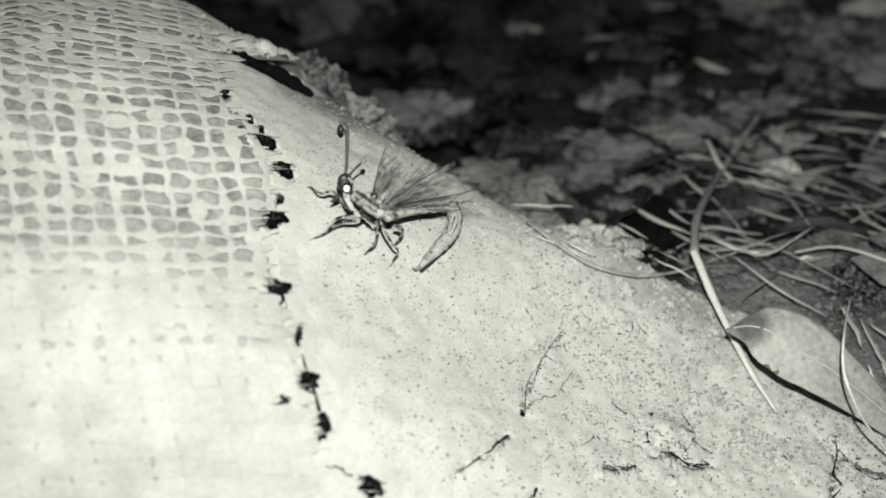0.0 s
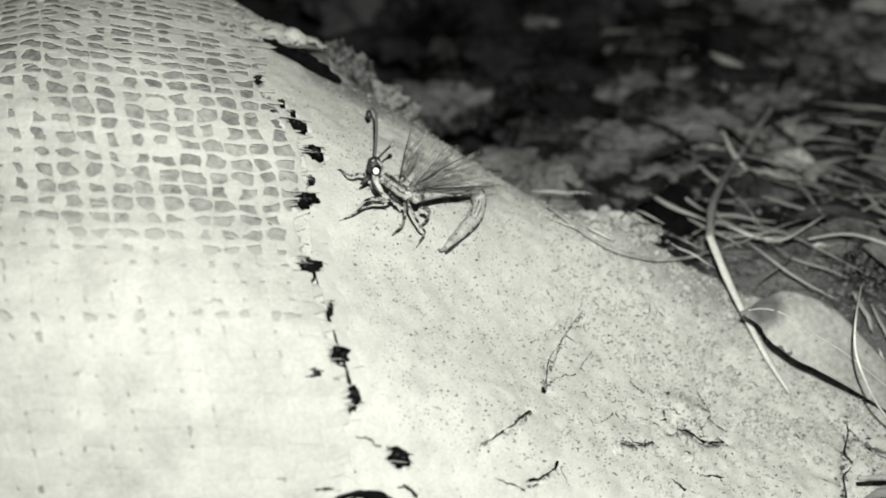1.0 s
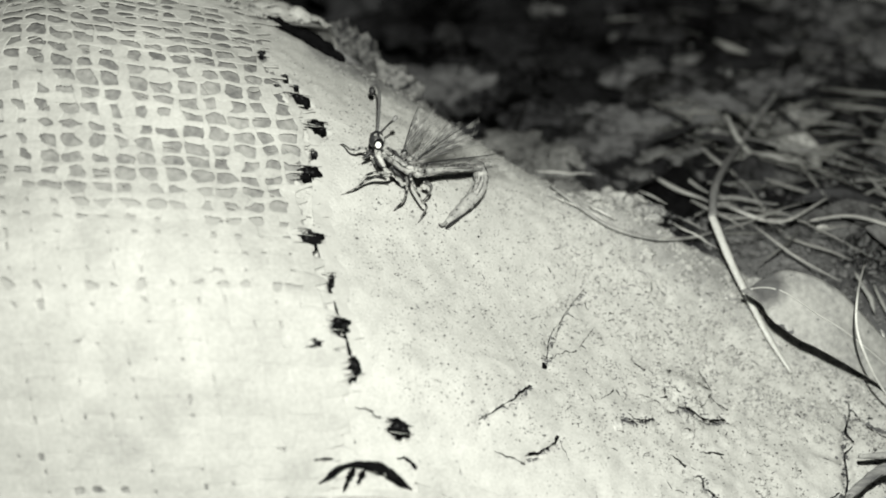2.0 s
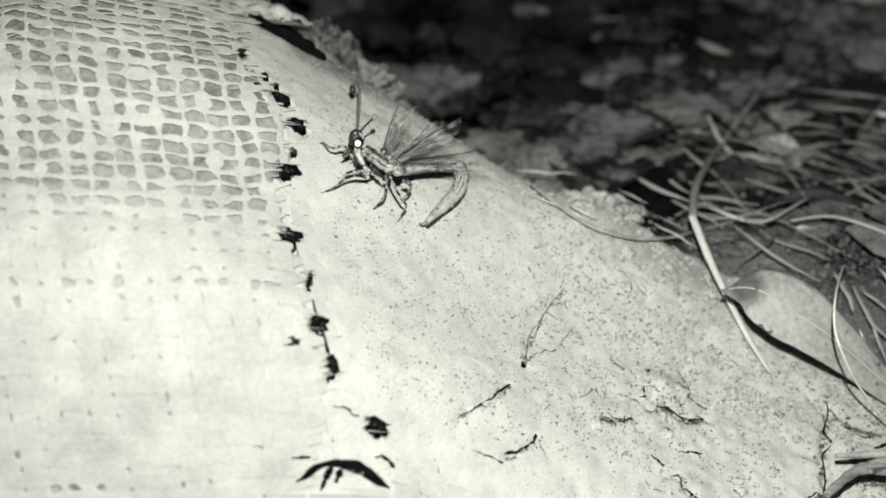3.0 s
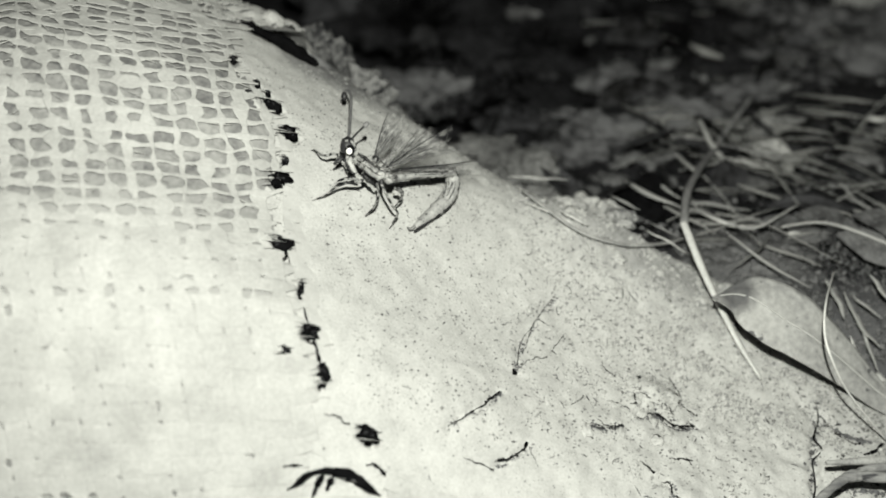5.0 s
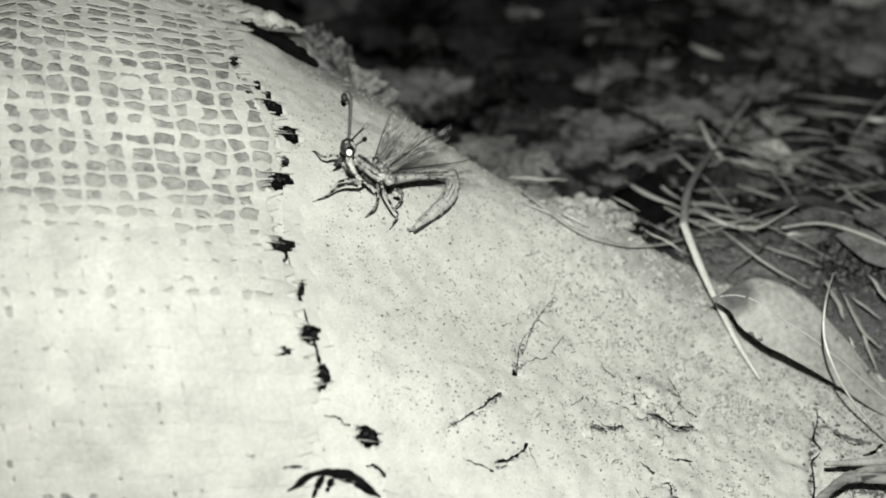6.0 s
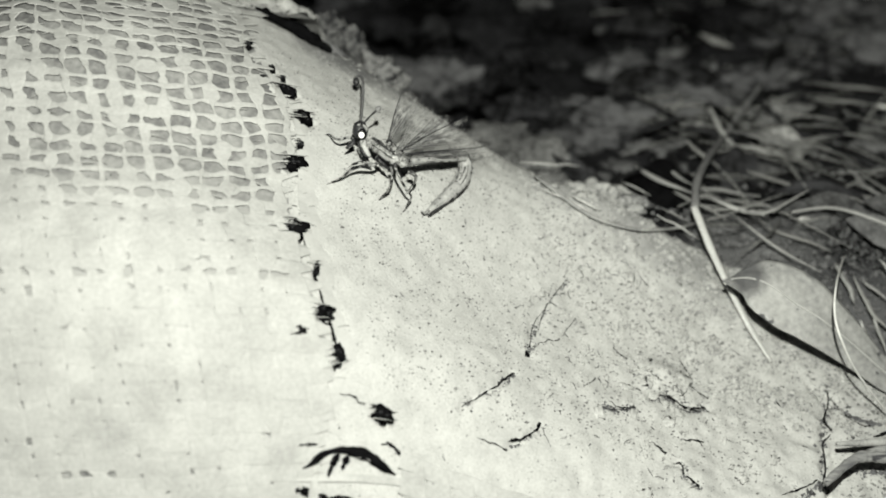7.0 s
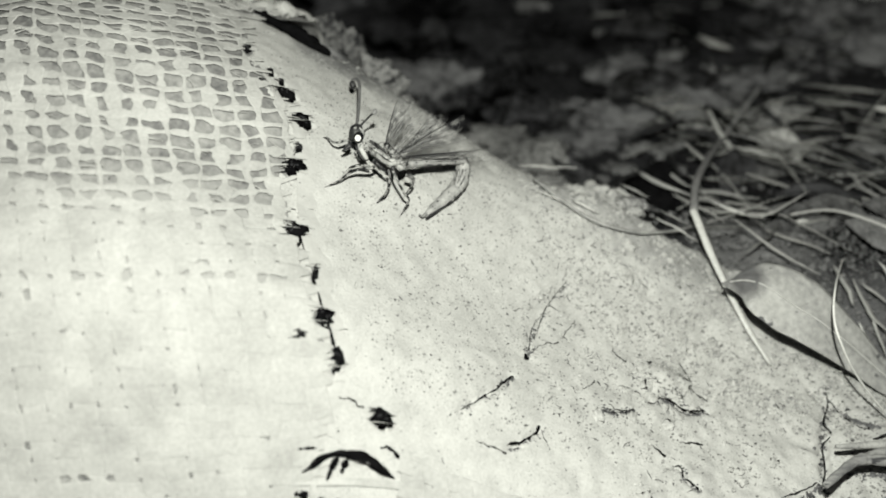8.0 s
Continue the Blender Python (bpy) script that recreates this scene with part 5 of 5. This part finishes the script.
            y = float(np.interp(x, [19, 31, 48, 68], [182, 177, 174, 171])) - rnd.uniform(1, 9)
        m = Matrix.Translation(Vector(on_heap(x, y, -0.02 * size)) * MM) @ pose(0, 0, 0, rnd.gauss(30, 6), rnd.gauss(10, 6), 0) @ pose(0, 0, 0, 0, 0, rnd.uniform(0, 360)) @ Matrix.Scale(size, 4)
        if k < 5:
            flakes[k].matrix_basis = m
        else:
            ob = copy_thing(flakes[k % 5], m)
            ob.matrix_basis = m
    # Short dark slivers stand in for the shade of small cracks.
    rnd = random.Random(33)
    for k in range(64):
        if k < 16:
            x, y = rnd.gauss(38.5, 4.0), rnd.gauss(142.5, 2.0)
        else:
            x, y = rnd.uniform(12, 66), rnd.uniform(116, 168)
        a, n, r = rnd.gauss(-0.6, 0.7), rnd.uniform(0.6, 2.4), rnd.uniform(0.04, 0.10)
        pts = [on_heap(x + n * q * math.cos(a) + rnd.uniform(-0.2, 0.2), y + n * q * math.sin(a) + rnd.uniform(-0.2, 0.2), 0.06) for q in (-0.5, -0.15, 0.2, 0.5)]
        strand("root_fibre", pts, [0.3 * r, 1.2 * r, r, 0.3 * r], DARK_GREY, "short dark sliver painted for a crack's shade in dry soil", "root", wob=0.5, group="root fibres", sides=5, n=9)
    # black shapes painted for the shade in the torn edge's gaps, with spikes between the tapes
    rnd = random.Random(21)
    for gx, gy, rx, ry in GAPS:
        bm = bmesh.new()
        n = 44
        teeth = [rnd.uniform(-0.34, 0.30) for _ in range(60)]
        rim = []
        for k in range(n):
            a = 2 * math.pi * k / n
            q = 0.80 + 0.40 * noise.noise((math.cos(a) * 1.6 + gx, math.sin(a) * 1.6 + gy, 0)) + 0.18 * noise.noise((math.cos(a) * 6 + gx, math.sin(a) * 6, 3))
            x, y = gx + rx * q * math.cos(a), gy + ry * q * math.sin(a)
            tooth = teeth[int((y - gy + 6) / 0.2) % 60]
            x += tooth * rx * (1 if math.cos(a) < 0 else 0.6)
            rim.append((x, y + along_row(x - gx, gy)))
        top = [bm.verts.new(Vector((x, y, cloth_height(x, y) + 0.10)) * MM) for x, y in rim]
        low = [bm.verts.new(Vector((x, y, cloth_height(x, y) - 1.6)) * MM) for x, y in rim]
        mid = bm.verts.new(Vector((gx, gy, cloth_height(gx, gy) + 0.16)) * MM)
        for k in range(n):
            bm.faces.new((top[k], top[(k + 1) % n], mid))
            bm.faces.new((low[k], low[(k + 1) % n], top[(k + 1) % n], top[k]))
        bm.faces.new(low[::-1])
        clump = tagged(part("debris_clump", bm, SHADE_BLACK), "black shape painted for the shade in a gap of the torn sack edge", "debris", "debris clumps")
        for k in range(rnd.randint(6, 10)):
            y = gy + ry * rnd.uniform(-1.0, 1.0)
            s = rnd.choice((-1, -1, -1, 1))
            far = rnd.uniform(1.1, 1.5 + 0.9 * rnd.random() ** 2)
            lean = rnd.uniform(-0.2, 0.2)
            r = rnd.uniform(0.08, 0.2)
            pts = []
            for q in (0.1, 0.7, far):
                px, py = gx + s * rx * q, y + lean * q + along_row(s * rx * q, gy)
                pts.append((px, py, cloth_height(px, py) + 0.14))
            part("splinter", tube(bmesh.new(), pts, [r, r * 0.9, 0.02], 5, 6, 0.5, 0.4, k), SHADE_BLACK, clump)
        for k in range(4):
            x, y = gx + rx * rnd.uniform(-0.5, 0.5), gy + ry * rnd.uniform(-0.5, 0.5)
            r = rnd.uniform(0.1, 0.24)
            part("crumb", blob(bmesh.new(), (x, y, cloth_height(x, y) + 0.16), (r * 1.5, r, r), (0, 0, rnd.uniform(0, 180)), 8, 6, 0.8, k), DARK_GREY, clump)
    # paler stones and clods among the litter
    for k, (x, y, sx, sy, sz) in enumerate((
        (97.8, 218.3, 1.3, 1.2, 1.0), (50, 207, 2.6, 1.6, 1.2), (20.7, 288, 2.0, 1.6, 1.6), (38.1, 231.4, 1.2, 1.1, 0.9), (52.5, 215.9, 3.0, 1.6, 1.4), (41.5, 230, 2.2, 2, 1.2), (25, 206, 3.6, 3, 1.8), (31, 203, 4.0, 2.6, 1.2), (16, 204, 3.0, 2.4, 1.8),
        (66, 177.5, 2.6, 1.4, 1.1), (11, 206, 3.0, 2, 2.0), (44, 214, 5, 2.5, 2.0), (98, 222, 3, 2, 1.5), (95, 206, 1.4, 1.2, 1),
        (87, 186, 3, 2.4, 1.6))):
        z = float(land(np.float64(x), np.float64(y))) + sz * 0.3
        tagged(part("stone", blob(bmesh.new(), (x, y, z), (sx, sy, sz), (0, 0, -8), 24, 16, 0.9, k + 40), STONE), "rough grey stone among dark litter", "stone", "stones")
    for k, (x, y, sx, sy, sz) in enumerate((
        (12, 270, 9, 7, 4), (27, 272, 11, 7, 4), (35, 230, 10, 5, 3), (-14, 282, 14, 8, 6), (-25, 290, 12, 8, 8), (-6, 262, 7, 5, 3), (6, 252, 5, 4, 2.4),
        (21, 256, 7, 5, 2.4), (46, 250, 10, 6, 3), (61, 283, 12, 8, 4), (35, 292, 12, 8, 4), (6, 300, 16, 9, 5), (78, 278, 12, 6, 4), (-3, 238, 5, 4, 2.5), (0, 243, 8, 5, 5), (10, 240, 8, 5, 4), (-9, 247, 7, 5, 5), (16, 232, 7, 4, 3), (33, 221, 9, 5, 3), (41, 227, 8, 4, 3), (52, 246, 8, 5, 4), (112, 266, 14, 8, 4), (98, 280, 15, 8, 5), (126, 280, 14, 8, 5), (92, 258, 11, 6, 4), (76, 246, 9, 5, 3), (60, 236, 8, 4, 3), (-40, 320, 22, 12, 9))):
        z = float(land(np.float64(x), np.float64(y))) + sz * 0.25
        # tone by place: darkest far in the middle, paler near and far right
        tagged(part("mould_lump", blob(bmesh.new(), (x, y, z), (sx, sy, sz), (0, 0, 17 * math.sin(k * 2.3)), 36, 22, 0.8, k + 80), HUMUS if y > 262 and -20 < x < 85 else PALER_MOULD if (y < 252 and not 4 < x < 18) or x > 85 else MOULD), "dark lump of rotted leaf mould", "mould lump", "mould lumps")
    # a black shape painted for the shade of a hollow under the stalks behind the heap, with a ragged end
    chip = tagged(new("bark_chip"), "black shape painted for a dark hollow under the litter stalks", "bark chip")
    part("chip_body", blob(bmesh.new(), (44.4, 193.6, 2.2), (6.6, 6.0, 1.6), (26, 0, -25), 40, 20, 0.5, 301), SHADE_BLACK, chip)
    for k in range(7):
        y = 193.0 + 0.95 * k
        part("splinter", tube(bmesh.new(), [(41.0, y + 0.3, 1.2 + 0.28 * k), (38.0 + 0.2 * k, y, 1.0 + 0.28 * k), (35.4 + 0.9 * (k % 3), y - 0.8, 0.8 + 0.2 * k)], [0.5, 0.4, 0.1], 6, 8, 0.6, 0.4, k + 7), SHADE_BLACK, chip)
    # crumbling lumps along the crest behind the torn corner
    rnd = random.Random(83)
    for k in range(34):
        x = rnd.uniform(-32, 4)
        y = 199 - 0.58 * x + rnd.uniform(-2.5, 2.0)
        size = 1.0 + 2.6 * rnd.random() ** 2
        z = float(land(np.float64(x), np.float64(y))) - 0.1 * size
        tagged(part("crest_lump", blob(bmesh.new(), (x, y, z), (size * 1.3, size, size * 0.8), (0, 0, rnd.uniform(0, 180)), 22, 14, 0.9, k + 130), CLOD if k % 3 else CRUST), "grey crumbling lump of soil on the crest", "soil lump", "crest lumps")
    for k, (x, y, sx, sy, sz) in enumerate(((-26, 214, 7, 6, 10.5), (-19, 213, 7, 6, 9.5), (-12, 211, 7, 5, 8.5), (-5, 209, 6, 5, 7.0), (2, 206, 5, 4, 5.5), (-15, 205, 5, 4, 5.5))):
        z = float(land(np.float64(x), np.float64(y))) + sz * 0.2
        tagged(part("soil_clod", blob(bmesh.new(), (x, y, z), (sx, sy, sz), (0, 0, 30 * math.sin(k * 2)), 72, 48, 0.6, k + 200), RIDGE), "dull grey clod of soil behind the crest", "clod", "soil clods")
    # Black strips stand in for shade in the gapes; the last is seam thread.
    for line, r in (
        ([(-38.5, 199.0), (-35.5, 198.6), (-31.5, 198.0), (-27.5, 196.9), (-23.6, 195.3)], 1.25),
        ([(-23.7, 114.6), (-22.2, 115.4), (-20.7, 116.5), (-18.4, 117.3), (-16.4, 117.5), (-13.7, 117.4), (-11.1, 116.4), (-9.3, 115.9)], 0.68),
        ([(-19.9, 114.2), (-19.0, 115.8), (-18.1, 117.0)], 0.46),
        ([(-17.7, 115.2), (-16.7, 117.0)], 0.46),
        ([(-22.7, 121.7), (-20.8, 121.9)], 0.14),
        ([(-23.0, 121.0), (-20.3, 121.3)], 0.15),
        ([(-23.1, 120.4), (-20.6, 120.5)], 0.12),
        ([(-24.6, 116.9), (-23, 117.2), (-21.2, 117.5)], 0.28),
        ([(-25.0, 112.5), (-23.7, 112.4), (-22.8, 112.6)], 0.6),
        ([(-21.3, 112.3), (-19, 112.0), (-15.9, 112.4)], 0.6),
        ([(-21.9, 137.4), (-21.0, 134.6), (-19.6, 131.4), (-18.9, 129.4), (-18.4, 128.0)], 0.22),
    ):
        pts = [on_heap(x, y, 0.75) for x, y in line]
        strand("charred_stalk", pts, [0.3 * r, 0.9 * r, 0.6 * r, 1.1 * r, 1.3 * r, 1.0 * r, 0.3 * r], SHADE_BLACK, "black strip at torn sack edge, mostly painted gap shade", "stalk", wob=0.3, group="charred stalks", n=26)
    for k, (x, y, sx, sy, sz) in enumerate(((11, 219, 8, 4, 3.5), (21, 215, 6, 4, 2.6), (29.0, 188.3, 5.0, 3.8, 3.4), (34.4, 188.6, 2.8, 2.6, 3.2), (24, 187.5, 3.5, 2.5, 2.5), (36, 180.5, 3, 2.4, 1.4), (21, 201, 4.5, 3.0, 3.0), (9, 196, 3.5, 3, 3.0), (14.5, 204, 6, 4, 5.5), (21.5, 207, 6, 4, 5), (80.4, 227.4, 7.5, 4, 3.6), (77.0, 218.5, 5.5, 3.6, 2.8), (86, 300, 16, 8, 6), (134, 300, 18, 9, 6), (112, 232, 8, 4, 3))):
        z = max(float(land(np.float64(x), np.float64(y))), heap_z(x, y) if y < 200 else -99) + sz * 0.2
        tagged(part("soil_clod", blob(bmesh.new(), (x, y, z), (sx, sy, sz), (0, 0, 20 * math.sin(k)), 44, 28, 0.25 if x < 0 else 0.6, k), CRUST if y < 192 or x == 77.0 else CLOD), "crumbly pale clod of dry soil", "clod", "soil clods")


build_ground()
build_heap()
build_grit()
build_bag()
build_leaf()
build_strands()
build_litter()
INSECT, HEAD, TAIL, HINGE, WINGS = build_insect()
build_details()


# ---------------------------------------------------------------- what moves
def motions():
    home = pose(-0.0091, 0.1611, 0.0339, -40, 0, 0)
    walk(INSECT, [(t, Matrix.Translation((d * MM, 0, 0)) @ home) for t, d in ((0.0, 0.0), (3.0, 0.0), (6.0, 0.0), (6.5, -0.02), (7.0, -0.06), (7.5, -0.13), (8.0, -0.24))])
    walk(HEAD, [(t, pose(d * MM, 0, 0)) for t, d in ((0.0, 0.0), (3.0, 0.0), (6.0, -0.06), (6.5, -0.18), (7.0, -0.34), (7.5, -0.48), (8.0, -0.54))])
    rows = []
    for t, a in ((0.0, 1.5), (0.5, 0.5), (1.0, 1.5), (1.5, 0.0), (3.0, 1.0), (3.5, 0.0), (4.0, -0.5), (4.5, -2.5), (6.0, -3.0), (6.5, -3.5), (7.0, -2.0), (7.5, -3.0), (8.0, -2.0)):
        rows.append((t, Matrix.Translation(HINGE) @ pose(0, 0, 0, 0, -a, 0)))
    walk(TAIL, rows)
    for k, w in enumerate(WINGS):
        at = Matrix.Translation(w.location)
        beat = []
        for i in range(81):
            t = i * 0.1
            beat.append((t, at @ pose(0, 0, 0, 3.0 * math.sin(i * 2.1 + k), 3.0 * math.sin(i * 1.7 + k * 1.3), 0)))
        walk(w, beat)


motions()
